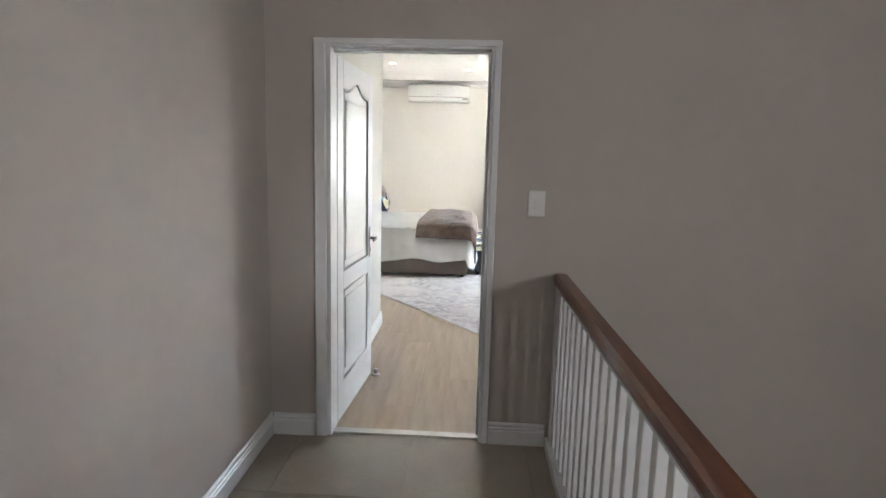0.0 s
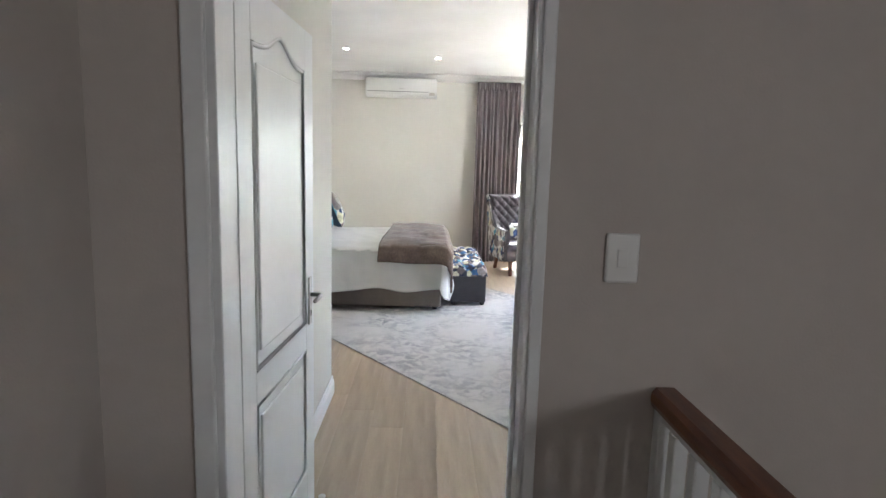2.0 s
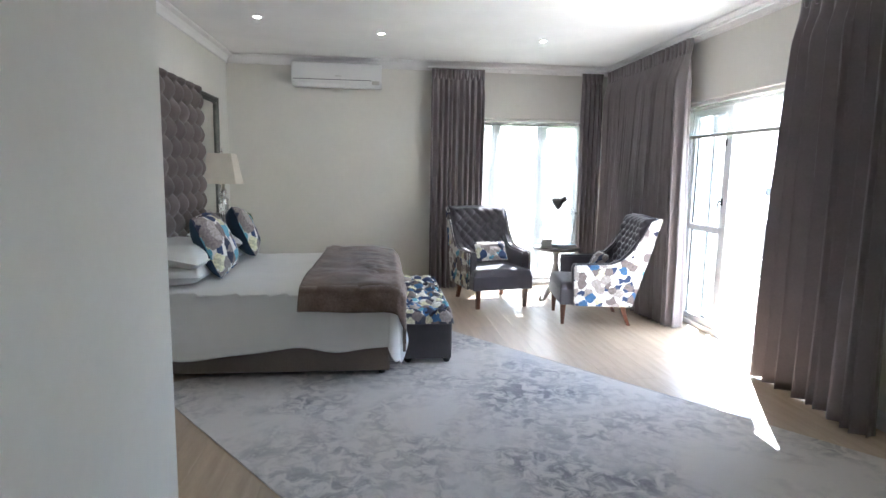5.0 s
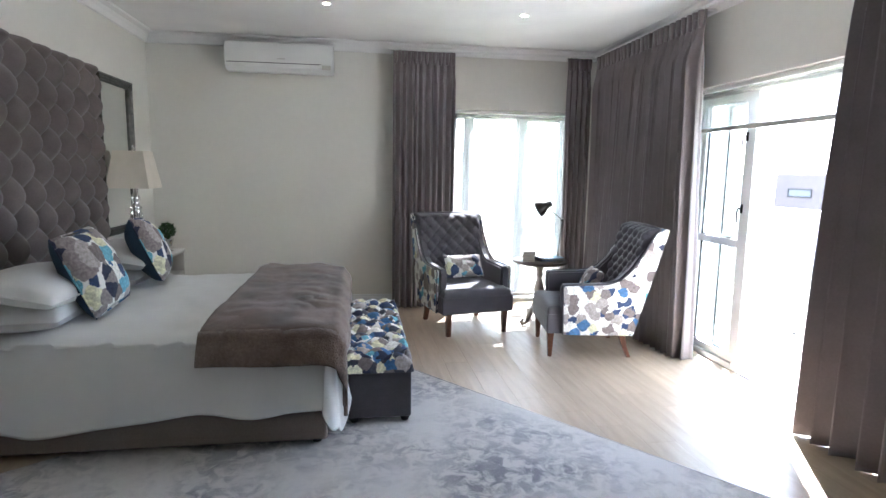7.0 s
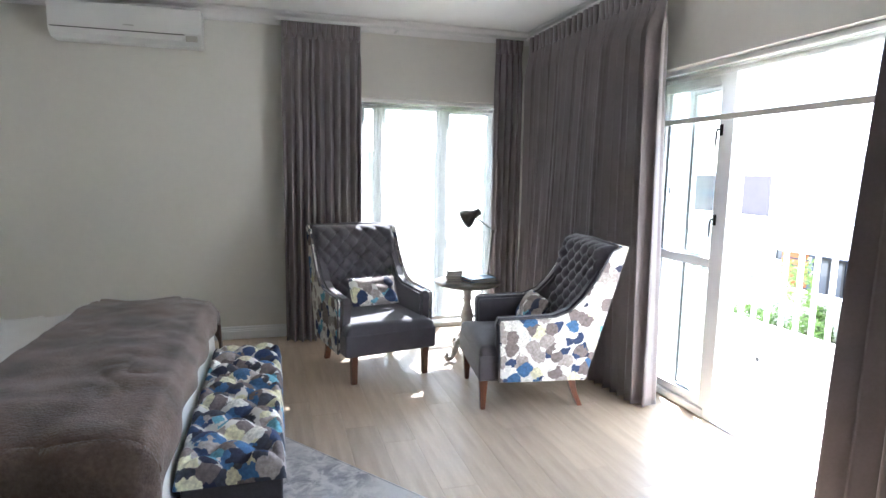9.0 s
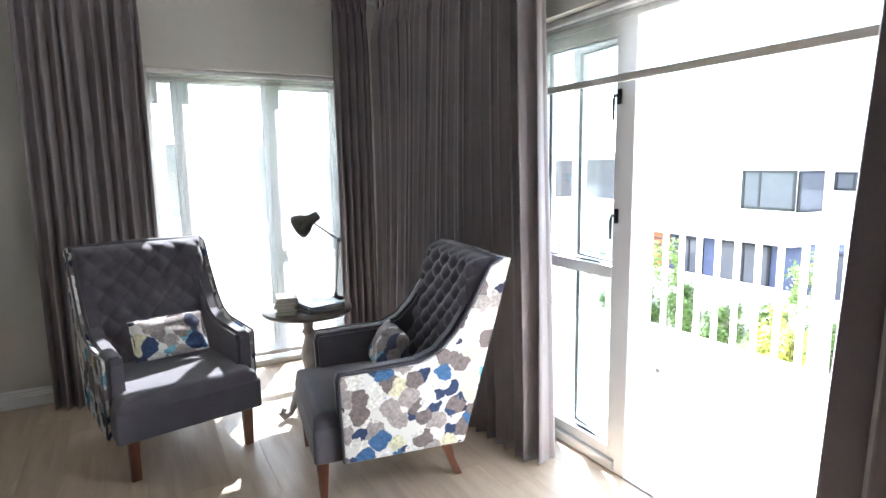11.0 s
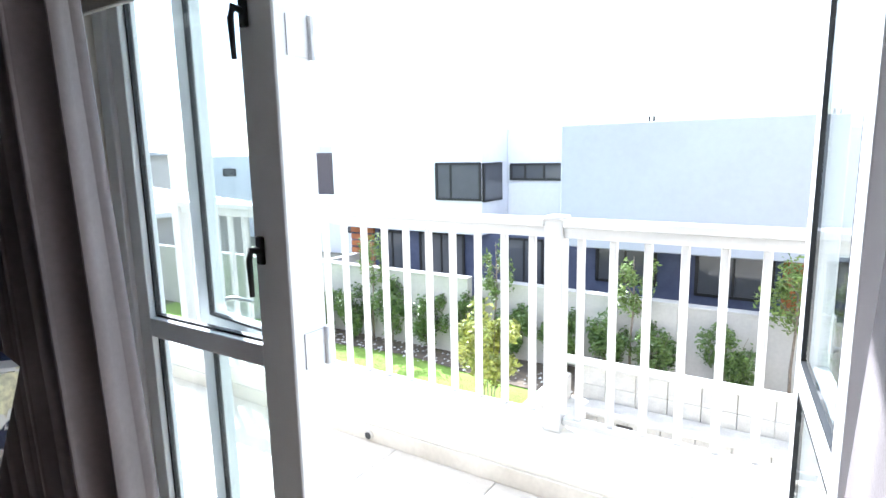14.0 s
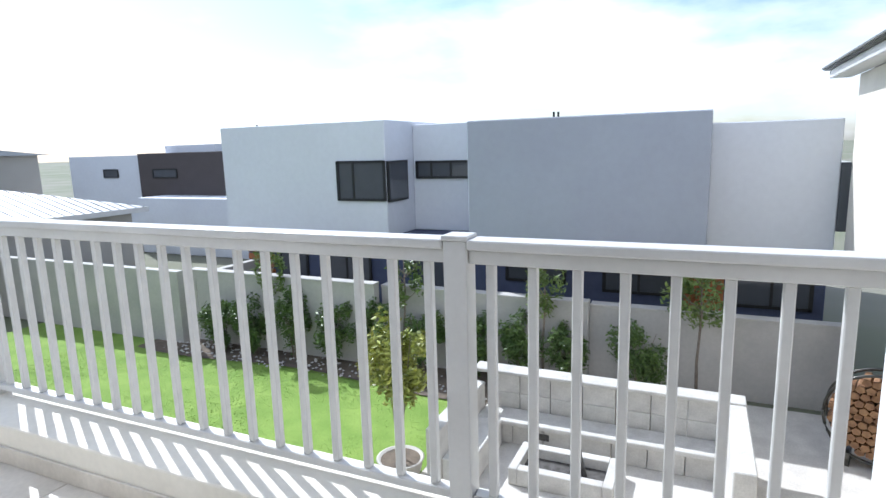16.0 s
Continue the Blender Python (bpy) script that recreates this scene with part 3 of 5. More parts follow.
# ---- glazing ----
def gasketed(parent, axis, plane, a0, a1, z0, z1, mids=(), stile=0.06, depth=0.055, seat=0.0):
    """An aluminium casement: frame bars, panes between them, black gaskets. axis 'y': it stands in a plane of constant x."""
    def bar(nm, p0, p1, q0, q1, d0, d1, m, bev=0.004):
        if axis == "y":
            return part(nm, box(plane + d0, plane + d1, p0, p1, q0, q1, bev, 2), m, parent)
        return part(nm, box(p0, p1, plane + d0, plane + d1, q0, q1, bev, 2), m, parent)
    h = depth / 2
    bar("stile", a0, a0 + stile, z0, z1, -h, h, ALU)
    bar("stile", a1 - stile, a1, z0, z1, -h, h, ALU)
    zs = [z0, *mids, z1]
    bar("bottom_rail", a0 + stile, a1 - stile, z0, z0 + stile, -h, h, ALU)
    bar("top_rail", a0 + stile, a1 - stile, z1 - stile, z1, -h, h, ALU)
    for z in mids:
        bar("mid_rail", a0 + stile, a1 - stile, z - stile / 2, z + stile / 2, -h, h, ALU)
    for i in range(len(zs) - 1):
        lo = zs[i] + (stile if i == 0 else stile / 2)
        hi = zs[i + 1] - (stile if i == len(zs) - 2 else stile / 2)
        p = bar("pane", a0 + stile, a1 - stile, lo, hi, seat - 0.003, seat + 0.003, GLASS, 0)
        p.visible_shadow = False
        g = 0.007
        for r in ((a0 + stile, a0 + stile + g, lo, hi), (a1 - stile - g, a1 - stile, lo, hi),
                  (a0 + stile + g, a1 - stile - g, lo, lo + g), (a0 + stile + g, a1 - stile - g, hi - g, hi)):
            bar("gasket", *r, seat - 0.008, seat + 0.008, BLACK, 0)


def latch(parent, x, y, z, turn, m=BLACK):
    """A cockspur window handle on the inner face."""
    hl = part("handle", box(-0.012, 0.012, -0.012, 0, -0.035, 0.035, 0.003), m, parent, "black window handle")
    hl.matrix_basis = pose(x, y, z, 0, 0, turn)
    part("grip", tube([(0, -0.010, 0.0), (0, -0.035, 0.005), (0, -0.042, -0.02), (0, -0.04, -0.11)], [0.009, 0.009, 0.008, 0.006], 8), m, hl, smooth=True)


FX = 3.30
w2 = thing("window_2", "white aluminium balcony door frame with glazed side panels", "glazed door frame", kind="structure")
part("outer_frame", box(FX - 0.04, FX + 0.05, 8.74, 8.795, 0, 2.265, 0.003), ALU, w2)
part("outer_frame", box(FX - 0.04, FX + 0.05, 6.425, 6.48, 0, 2.265, 0.003), ALU, w2)
part("outer_frame", box(FX - 0.04, FX + 0.05, 6.48, 8.74, 2.205, 2.265, 0.003), ALU, w2)
part("door_post", box(FX - 0.045, FX + 0.055, 8.025, 8.10, 0.0, 2.205, 0.004), ALU, w2)
part("door_post", box(FX - 0.045, FX + 0.055, 6.81, 6.878, 0.0, 2.205, 0.004), ALU, w2)
part("sill", box(FX - 0.05, FX + 0.09, 8.10, 8.74, 0, 0.05, 0.004), ALU, w2)
part("sill", box(FX - 0.05, FX + 0.09, 6.48, 6.81, 0, 0.05, 0.004), ALU, w2)
part("threshold", box(FX - 0.05, FX + 0.09, 6.878, 8.025, -0.01, 0.012, 0.003), ALU, w2)
gasketed(w2, "y", FX, 8.103, 8.737, 0.052, 2.203, (1.02,))
gasketed(w2, "y", FX, 6.483, 6.807, 0.052, 2.203, (1.02,))
for z in (1.30, 1.86):
    latch(w2, FX - 0.028, 8.135, z, 270)
for z in (0.35, 1.05, 1.80):
    hg = part("hinge", box(FX - 0.01, FX + 0.06, 8.0215, 8.025, z - 0.045, z + 0.045), ALU, w2)
    part("knuckle", tube([(FX + 0.062, 8.018, z - 0.05), (FX + 0.062, 8.018, z + 0.05)], 0.009, 8), ALU, hg)

def balcony_leaf(label, m):
    d = thing("balcony_door", label, "door", "pair of balcony doors", at=m)
    gasketed(d, "x", 0.03, 0.0, 0.565, 0.02, 2.19, (1.02,), 0.065, seat=0.019)
    lv = part("handle", box(0.518, 0.546, -0.006, 0.0025, 0.98, 1.16, 0.002), STEEL, d, "steel lever handle")
    part("lever", tube([(0.532, -0.005, 1.08), (0.532, -0.045, 1.08), (0.43, -0.05, 1.08)], 0.008, 8), STEEL, lv, smooth=True)


balcony_leaf("white aluminium glazed door folded open against the side panel", pose(3.375, 8.03, 0, 0, 0, 83))
balcony_leaf("white aluminium glazed door standing open over the balcony", pose(3.30, 6.88, 0, 0, 0, 7))

FY = 10.84
w1 = thing("window_1", "tall white aluminium window with a fixed pane and a casement", "window", kind="structure")
for x0, x1 in ((1.362, 1.41), (2.77, 2.818)):
    part("outer_frame", box(x0, x1, FY - 0.04, FY + 0.04, 0.03, 2.26, 0.003), ALU, w1)
part("outer_frame", box(1.41, 2.77, FY - 0.04, FY + 0.04, 2.21, 2.26, 0.003), ALU, w1)
part("outer_frame", box(1.41, 2.77, FY - 0.04, FY + 0.04, 0.03, 0.08, 0.003), ALU, w1)
part("mullion", box(1.575, 1.62, FY - 0.042, FY + 0.042, 0.08, 2.21, 0.003), ALU, w1)
part("mullion", box(2.215, 2.26, FY - 0.042, FY + 0.042, 0.08, 2.21, 0.003), ALU, w1)
gasketed(w1, "x", FY, 1.413, 1.572, 0.083, 2.207, (), 0.03)
gasketed(w1, "x", FY, 1.623, 2.212, 0.083, 2.207, (), 0.03)
gasketed(w1, "x", FY, 2.263, 2.767, 0.083, 2.207, (0.98,), 0.045)
for z in (1.30, 1.86):
    latch(w1, 2.285, FY - 0.03, z, 0, ALU)
part("window_sill", box(1.362, 2.818, YB - 0.01, FY - 0.042, 0.031, 0.045, 0.003), WHITE, w1)


def roller_blind(name, axis, plane, a0, a1, z_top, z_bot, label):
    rb = thing(name, label, "blind")
    def bx(p0, p1, d0, d1, q0, q1, bev=0.003):
        return box(plane + d0, plane + d1, p0, p1, q0, q1, bev) if axis == "y" else box(p0, p1, plane + d0, plane + d1, q0, q1, bev)
    part("head_rail", bx(a0, a1, -0.035, 0.035, z_top - 0.03, z_top), PLAST, rb, "white blind head rail")
    if axis == "y":
        part("roller", tube([(plane, a0 + 0.01, z_top - 0.055), (plane, a1 - 0.01, z_top - 0.055)], 0.024, 14), SCREEN, rb, smooth=True)
    else:
        part("roller", tube([(a0 + 0.01, plane, z_top - 0.055), (a1 - 0.01, plane, z_top - 0.055)], 0.024, 14), SCREEN, rb, smooth=True)
    if z_bot < z_top - 0.1:
        part("cloth", bx(a0 + 0.015, a1 - 0.015, -0.0245, -0.0235, z_bot, z_top - 0.055, 0), SCREEN, rb, "grey see-through screen cloth")
    part("bottom_bar", bx(a0 + 0.012, a1 - 0.012, -0.031, -0.016, z_bot - 0.028, z_bot + 0.006), NIGHT if z_bot < z_top - 0.1 else PLAST, rb, "grey weighted bottom bar")
    return rb


roller_blind("roller_blind", "y", 3.20, 6.45, 8.78, 2.265, 1.938, "grey screen roller blind part lowered over the balcony door")
roller_blind("roller_blind", "x", 10.74, 1.38, 2.80, 2.255, 0.085, "grey see-through screen roller blind lowered over the tall window")

# ---- curtains ----
def curtain(axis, plane, a0, a1, folds, label, seed, lean=0.0, amp=0.062):
    rnd = random.Random(seed)
    c = thing("curtain", label, "curtain", "bedroom curtains")
    ph = [rnd.uniform(-0.8, 0.8) for _ in range(folds + 2)]
    wd = [rnd.uniform(0.5, 1.5) for _ in range(folds + 2)]
    tot = sum(wd[:folds])
    acc = [0.0]
    for k in range(folds):
        acc.append(acc[-1] + wd[k] / tot)

    def warp(u):
        for k in range(folds):
            if u <= acc[k + 1] or k == folds - 1:
                f = (u - acc[k]) / (acc[k + 1] - acc[k])
                return k, f
        return folds - 1, 1.0

    def fn(u, v):
        z = 0.006 + v * 2.839
        k, f = warp(u)
        pinch = smoothstep(0.86, 0.955, v)
        s = math.sin(2 * math.pi * f)
        s2 = math.sin(2 * math.pi * f + ph[k] * (1 - v))
        soft = math.copysign(abs(s2) ** 0.9, s2)
        d = amp * (soft * (1 - 0.75 * pinch) * (0.72 + 0.28 * (1 - v)) + 0.35 * (1 - pinch) * math.sin(5 * u + 3 * v + seed))
        if v > 0.955:
            d += 0.014 * (1 if s > 0.55 else 0)
        # pleats spread a little towards the hem
        spread = lean * (1 - v) * (u - 0.5)
        a = a0 + (a1 - a0) * u + spread + 0.012 * math.sin(2 * math.pi * f * 2 + ph[k]) * (1 - pinch)
        hem = 0.006 * math.sin(9 * u + seed) * (1 - v)
        return (plane + d, a, z + hem) if axis == "y" else (a, plane + d, z + hem)
    ob = part("drape", grid(folds * 14, 40, fn), CURT, c, smooth=True)
    so = ob.modifiers.new("thickness", "SOLIDIFY")
    so.thickness = 0.004
    for k in range(folds):
        u = (acc[k] + acc[k + 1]) / 2 - 0.25 * (acc[k + 1] - acc[k])
        a = a0 + (a1 - a0) * u
        off = -0.055
        p = (plane + off * 0.35, a, 2.70) if axis == "y" else (a, plane + off * 0.35, 2.70)
        part("pleat", tube([(p[0], p[1], 2.705), (p[0], p[1], 2.74), (p[0], p[1], 2.835)], [0.012, 0.02, 0.026], 8), CURT, c, smooth=True)
    return c


curtain("x", 10.47, 0.68, 1.36, 10, "grey-taupe pinch-pleated curtain drawn back beside the window", 3, amp=0.05)
curtain("x", 10.47, 2.66, 2.93, 5, "grey-taupe curtain hanging in the room corner", 5, amp=0.04)
curtain("y", 2.965, 8.34, 10.36, 25, "wide grey-taupe pinch-pleated curtain beside the balcony door", 8, 0.04, 0.085)
curtain("y", 2.955, 6.05, 6.87, 9, "grey-taupe curtain drawn back from the balcony door", 11, 0.26, 0.07)
cr = thing("curtain_rail", "white curtain rail below the cornice", "curtain rail", "curtain rails")
part("rail", box(0.62, 3.0, 10.455, 10.485, 2.845, 2.868, 0.004), PLAST, cr)
for x in (0.66, 1.7, 2.7):
    part("bracket", box(x, x + 0.025, 10.485, 10.65, 2.85, 2.866, 0.002), PLAST, cr)
cr = thing("curtain_rail", "white curtain rail below the cornice", "curtain rail", "curtain rails")
part("rail", box(2.96, 2.99, 6.0, 10.45, 2.846, 2.869, 0.004), PLAST, cr)
for y in (6.1, 7.2, 8.4, 9.6):
    part("bracket", box(2.99, 3.12, y, y + 0.025, 2.85, 2.866, 0.002), PLAST, cr)

# ---- air conditioner ----
ac = thing("air_conditioner", "white wall-mounted split air conditioner", "air conditioner")
AX0, AX1 = -1.07, 0.04
pf = [(10.65, 2.575), (10.65, 2.87), (10.50, 2.872), (10.445, 2.855), (10.432, 2.80), (10.432, 2.66), (10.445, 2.62), (10.50, 2.575)]
part("housing", prism(pf, "x", AX0, AX1, 0.008), PLAST, ac)
part("front_panel", box(AX0 + 0.01, AX1 - 0.01, 10.424, 10.433, 2.655, 2.845, 0.003, 2), PLAST, ac)
part("outlet_flap", box(AX0 + 0.03, AX1 - 0.15, 10.438, 10.46, 2.602, 2.645, 0.003), PLAST, ac)
# solid charcoal strip stands in for the shade between panel and flap
part("outlet_shadow_gap", box(AX0 + 0.02, AX1 - 0.13, 10.4275, 10.4335, 2.648, 2.654), OTTG, ac)
part("display", box(AX1 - 0.12, AX1 - 0.03, 10.4245, 10.44, 2.60, 2.645, 0.003), NIGHT, ac)
part("badge", box(-0.54, -0.46, 10.4225, 10.4245, 2.69, 2.70), STEEL, ac)
for i in range(9):
    part("top_grille_slat", box(AX0 + 0.05, AX1 - 0.05, 10.47 + i * 0.019, 10.478 + i * 0.019, 2.868, 2.876), PLAST, ac)

# ---- downlights ----
for x, y in ((0.03, 9.20), (1.76, 9.22), (-1.13, 8.75), (-1.15, 7.52), (0.08, 6.29)):
    dl = thing("downlight", "small round recessed ceiling downlight, switched on", "downlight", "bedroom downlights", at=pose(x, y, ZC))
    part("trim_ring", lathe([(0.026, -0.001), (0.042, -0.001), (0.044, -0.005), (0.040, -0.009), (0.027, -0.006)], 20), STEEL, dl, smooth=True)
    part("lens", lathe([(0.026, -0.004), (0.024, -0.0065)], 20), GLOW, dl, "glowing lens")

# ---- bed ----
def tufted(w, h, base, depth, nx, nz, seg=10):
    """A diamond-tufted face over 0..w and 0..h. Returns the height of the padding at (x, z)."""
    a, b = w / nx, h / nz

    def height(x, z):
        u, v = x / a + z / b, x / a - z / b
        su, sv = abs(math.sin(math.pi * u / 2 * 1.0)), abs(math.sin(math.pi * v / 2 * 1.0))
        # buttons where both families of folds cross
        q = math.hypot(su, sv)
        return base + depth * (0.45 * (su * sv) ** 0.65 + 0.55 * (q / 1.4143) ** 0.6)
    return height


bed = thing("bed", "king-size bed with a taupe upholstered base", "bed")
BY0, BY1, BX0, BX1 = 7.14, 9.12, -1.76, 0.10
for y0, y1 in ((BY0, (BY0 + BY1) / 2 - 0.003), ((BY0 + BY1) / 2 + 0.003, BY1)):
    part("base", box(BX0, BX1, y0, y1, 0.045, 0.36, 0.018, 3), BASEG, bed, "taupe cloth-covered divan base")
part("mattress", box(BX0, BX1 + 0.02, BY0 - 0.01, BY1 + 0.01, 0.36, 0.635, 0.05, 4), LINEN, bed)
for x in (BX0 + 0.1, BX1 - 0.06):
    for y in (BY0 + 0.08, BY1 - 0.08):
        part("foot", lathe([(0.025, 0), (0.03, 0.045)], 12, (x, y, 0.002)), BLACK, bed)

hb = thing("headboard", "tall taupe velvet headboard with deep diamond tufting", "headboard")
HY0, HY1, HZ0, HZ1 = 7.02, 9.16, 0.05, 2.36
hf = tufted(HY1 - HY0, HZ1 - HZ0, 0.02, 0.15, 18, 14)


def hb_pt(u, v):
    y, z = HY0 + u * (HY1 - HY0), HZ0 + v * (HZ1 - HZ0)
    e = min(min(u, 1 - u) * (HY1 - HY0), (1 - v) * (HZ1 - HZ0), 1)
    rim = min(1.0, e / 0.06)
    return (XL + 0.012 + hf(y - HY0, z - HZ0) * math.sqrt(max(0.0, 1 - (1 - rim) ** 2)) + 0.015 * noise.noise((y * 3, z * 3, 0)) * rim * 0.4, y, z)


part("padding", grid(266, 252, hb_pt), HEADB, hb, smooth=True)
part("frame_board", box(XL + 0.002, XL + 0.03, HY0 + 0.01, HY1 - 0.01, 0.0, HZ1 - 0.01, 0.004), HEADB, hb)
aa, bb = (HY1 - HY0) / 18, (HZ1 - HZ0) / 14
btn = mesh_of("button", lathe([(0.011, 0), (0.012, 0.004), (0.008, 0.009), (0.002, 0.0105)], 10), HEADB)
for i in range(0, 19):
    for j in range(0, 15):
        if (i + j) % 2 == 0:
            y, z = HY0 + i * aa, HZ0 + j * bb
            if HY0 + 0.05 < y < HY1 - 0.05 and 0.6 < z < HZ1 - 0.05:
                o = new("button", btn)
                o.parent = hb
                o.matrix_basis = pose(XL + 0.036, y, z, 0, 90, 0)

# duvet: flat top, draped over the near side, the foot and the far side
du = thing("duvet", "smooth white cotton duvet draped over the bed", "duvet")


def drape(x, s, top, y0, y1, drop, r=0.06, puff=0.0):
    """A cloth across the bed at x: s runs along the cloth from the near hem to the far hem."""
    width = y1 - y0
    if s < drop:
        q = drop - s
        return y0 - 0.02 - 0.035 * smoothstep(0, drop, q), top - q
    if s > drop + width:
        q = s - drop - width
        return y1 + 0.02 + 0.03 * smoothstep(0, drop, q), top - q
    e = min(s - drop, drop + width - s)
    return y0 + (s - drop) - 0.02 * (1 - smoothstep(0, r, e)) * (1 if s < drop + width / 2 else -1), top + puff * smoothstep(0, 0.3, e) - 0.03 * (1 - smoothstep(0, r, e)) ** 2


def duvet_pt(u, v):
    x = -1.70 + u * 1.86
    drop = 0.43 + 0.05 * math.sin(3.1 * u + 0.4) - 0.07 * math.exp(-((u - 0.62) / 0.13) ** 2) + 0.02 * math.sin(11 * u)
    s = v * (2 * drop + BY1 - BY0)
    y, z = drape(x, s, 0.655, BY0, BY1, drop, 0.1, 0.035)
    side = smoothstep(0.0, 0.3, 0.64 - z)
    wr = noise.noise((x * 3.0, y * 2.0, z * 1.2)) * 0.018 + noise.noise((x * 8, y * 5, z * 2.5)) * 0.006
    y += side * (-1 if y < 8 else 1) * (0.02 * math.sin(x * 9 + 1.4 * math.sin(4 * x)) * smoothstep(0.1, 0.45, 0.66 - z) + wr)
    z += wr * (1 - side) * 1.2
    x += 0.01 * noise.noise((x * 2, y * 3, z * 5))
    return (x, y, z)


part("cover", grid(130, 170, duvet_pt), LINEN, du, smooth=True)


def foot_pt(u, v):
    """The flap over the foot end."""
    y = BY0 - 0.055 + u * (BY1 - BY0 + 0.10)
    q = v * (0.47 + 0.03 * math.sin(5 * u))
    z = 0.662 - q
    x = 0.158 + 0.03 * smoothstep(0, 0.4, q) + 0.012 * math.sin(y * 12 + math.sin(5 * y)) * smoothstep(0.05, 0.4, q) + 0.01 * noise.noise((y * 4, z * 3, 2))
    if v == 0:
        x -= 0.03
    return (min(x, 0.17) if 7.33 < y < 9.0 else x, y, z)


part("foot_flap", grid(110, 36, foot_pt), LINEN, du, smooth=True)
# loose corner that hangs lower at the near foot corner
def corner_pt(u, v):
    f = -1.75 + 1.95 * u
    r = 0.045 + 0.055 * v * (1 + 0.45 * math.sin(7 * u + 0.6)) - 0.04 * (1 - v) ** 4
    q = v * (0.40 + 0.13 * math.sin(math.pi * u) + 0.025 * math.sin(11 * u))
    return (0.105 + r * math.cos(f), 7.115 + r * math.sin(f), 0.662 - q)


part("corner_fold", grid(40, 30, corner_pt), LINEN, du, smooth=True)
for ob in du.children:
    so = ob.modifiers.new("thickness", "SOLIDIFY")
    so.thickness = 0.012

th = thing("throw", "brown-taupe plush throw laid across the foot of the bed", "throw")


def throw_pt(u, v):
    drop = 0.17 + 0.012 * math.sin(5 * u) + 0.13 * smoothstep(0.72, 1.0, u)
    s = v * (2 * drop + BY1 - BY0 + 0.1)
    near = 1 - smoothstep(drop + 0.10, drop + 0.42, s)
    flat = min(u, 0.78) / 0.78
    x = -0.56 + 0.05 * math.sin(2.5 * v) * (1 - flat) + flat * 0.715
    y, z = drape(x, s, 0.700, BY0 - 0.045, BY1 + 0.05, drop, 0.08, 0.03)
    # the foot edge turns down over the end of the mattress, and slides lower at the near corner
    q = max(0.0, u - 0.78) / 0.22 * (0.13 + 0.03 * near)
    x += 0.045 * smoothstep(0.0, 0.07, q) + 0.012 * math.sin(13 * y) * smoothstep(0.02, 0.12, q)
    z -= q + 0.02 * smoothstep(0.6, 0.78, u)
    n = noise.noise((x * 4, y * 3.2, z * 3)) * 0.018 + noise.noise((x * 11, y * 10, z * 9)) * 0.008
    # crumpled folds where the plush bunches up towards the near corner
    bunch = math.exp(-((x - 0.0) / 0.16) ** 2 - ((y - 7.62) / 0.30) ** 2)
    n += bunch * 0.030 * (abs(noise.noise((x * 9, y * 6, 4.0))) ** 0.6 - 0.3)
    z += n
    if z < 0.64:
        y += n * (1 if y > 8 else -1)
    return (x, y, z)


ob = part("plush", grid(60, 150, throw_pt), FUR, th, smooth=True)
hem = [Vector(throw_pt(i / 40, 0.02)) + Vector((0, -0.012, 0.012)) for i in range(41)]
part("hem_seam", tube(hem, 0.005, 6), FUR, th, "stitched plush hem", smooth=True)
so = ob.modifiers.new("thickness", "SOLIDIFY")
so.thickness, so.offset = 0.022, 1


def pillow(name, w, d, t, material, label, group, m, flange=0.0, edge=None):
    """A stuffed cushion lying in its local xy plane."""
    p = thing(name, label, "pillow" if name == "pillow" else "cushion", group, at=m)

    def side(sg):
        def fn(u, v):
            a, b = 2 * u - 1, 2 * v - 1
            k = max(0.0, (1 - abs(a) ** 2.6)) ** 0.5 * max(0.0, (1 - abs(b) ** 2.6)) ** 0.5
            pin = 1 - 0.09 * (1 - abs(a)) * abs(b) ** 2 - 0.0
            pin2 = 1 - 0.09 * (1 - abs(b)) * abs(a) ** 2
            wr = 0.012 * noise.noise((a * 2.3 + sg, b * 2.3, w * 7)) * k
            return (a * w / 2 * pin2, b * d / 2 * pin, sg * (t / 2 * k + wr) + t / 2)
        return fn
    for sg in (1, -1):
        part("cover_front" if sg > 0 else "cover_back", grid(28, 28, side(sg)), material if (sg > 0 or edge is None) else edge, p, smooth=True)
    if flange:
        part("piped_edge", tube([(w / 2 * 0.97 * math.copysign(min(1, abs(math.cos(q)) * 1.35), math.cos(q)), d / 2 * 0.97 * math.copysign(min(1, abs(math.sin(q)) * 1.35), math.sin(q)), t / 2)
                                 for q in [i * math.pi / 20 for i in range(41)]], flange, 6), material, p, smooth=True)
    return p


WP = "white bed pillows"
pillow("pillow", 0.48, 0.72, 0.17, LINEN, "white cotton pillow stacked at the headboard", WP, pose(-1.50, 7.50, 0.66, 0, -3, 2))
pillow("pillow", 0.48, 0.74, 0.19, LINEN, "plump white cotton pillow on top of another", WP, pose(-1.49, 7.50, 0.80, 0, 10, -3), 0.006)
pillow("pillow", 0.48, 0.72, 0.17, LINEN, "white cotton pillow stacked at the headboard", WP, pose(-1.50, 8.68, 0.66, 0, -3, -2))
pillow("pillow", 0.48, 0.74, 0.19, LINEN, "plump white cotton pillow on top of another", WP, pose(-1.50, 8.68, 0.80, 0, 10, 3), 0.006)
CU = "printed scatter cushions on the bed"
pillow("scatter_cushion", 0.50, 0.50, 0.24, FLORALC, "square cushion with blue and taupe blot print and slate-blue back", CU, pose(-1.38, 7.62, 0.90, 8, 66, 8), 0.005, NAVY)
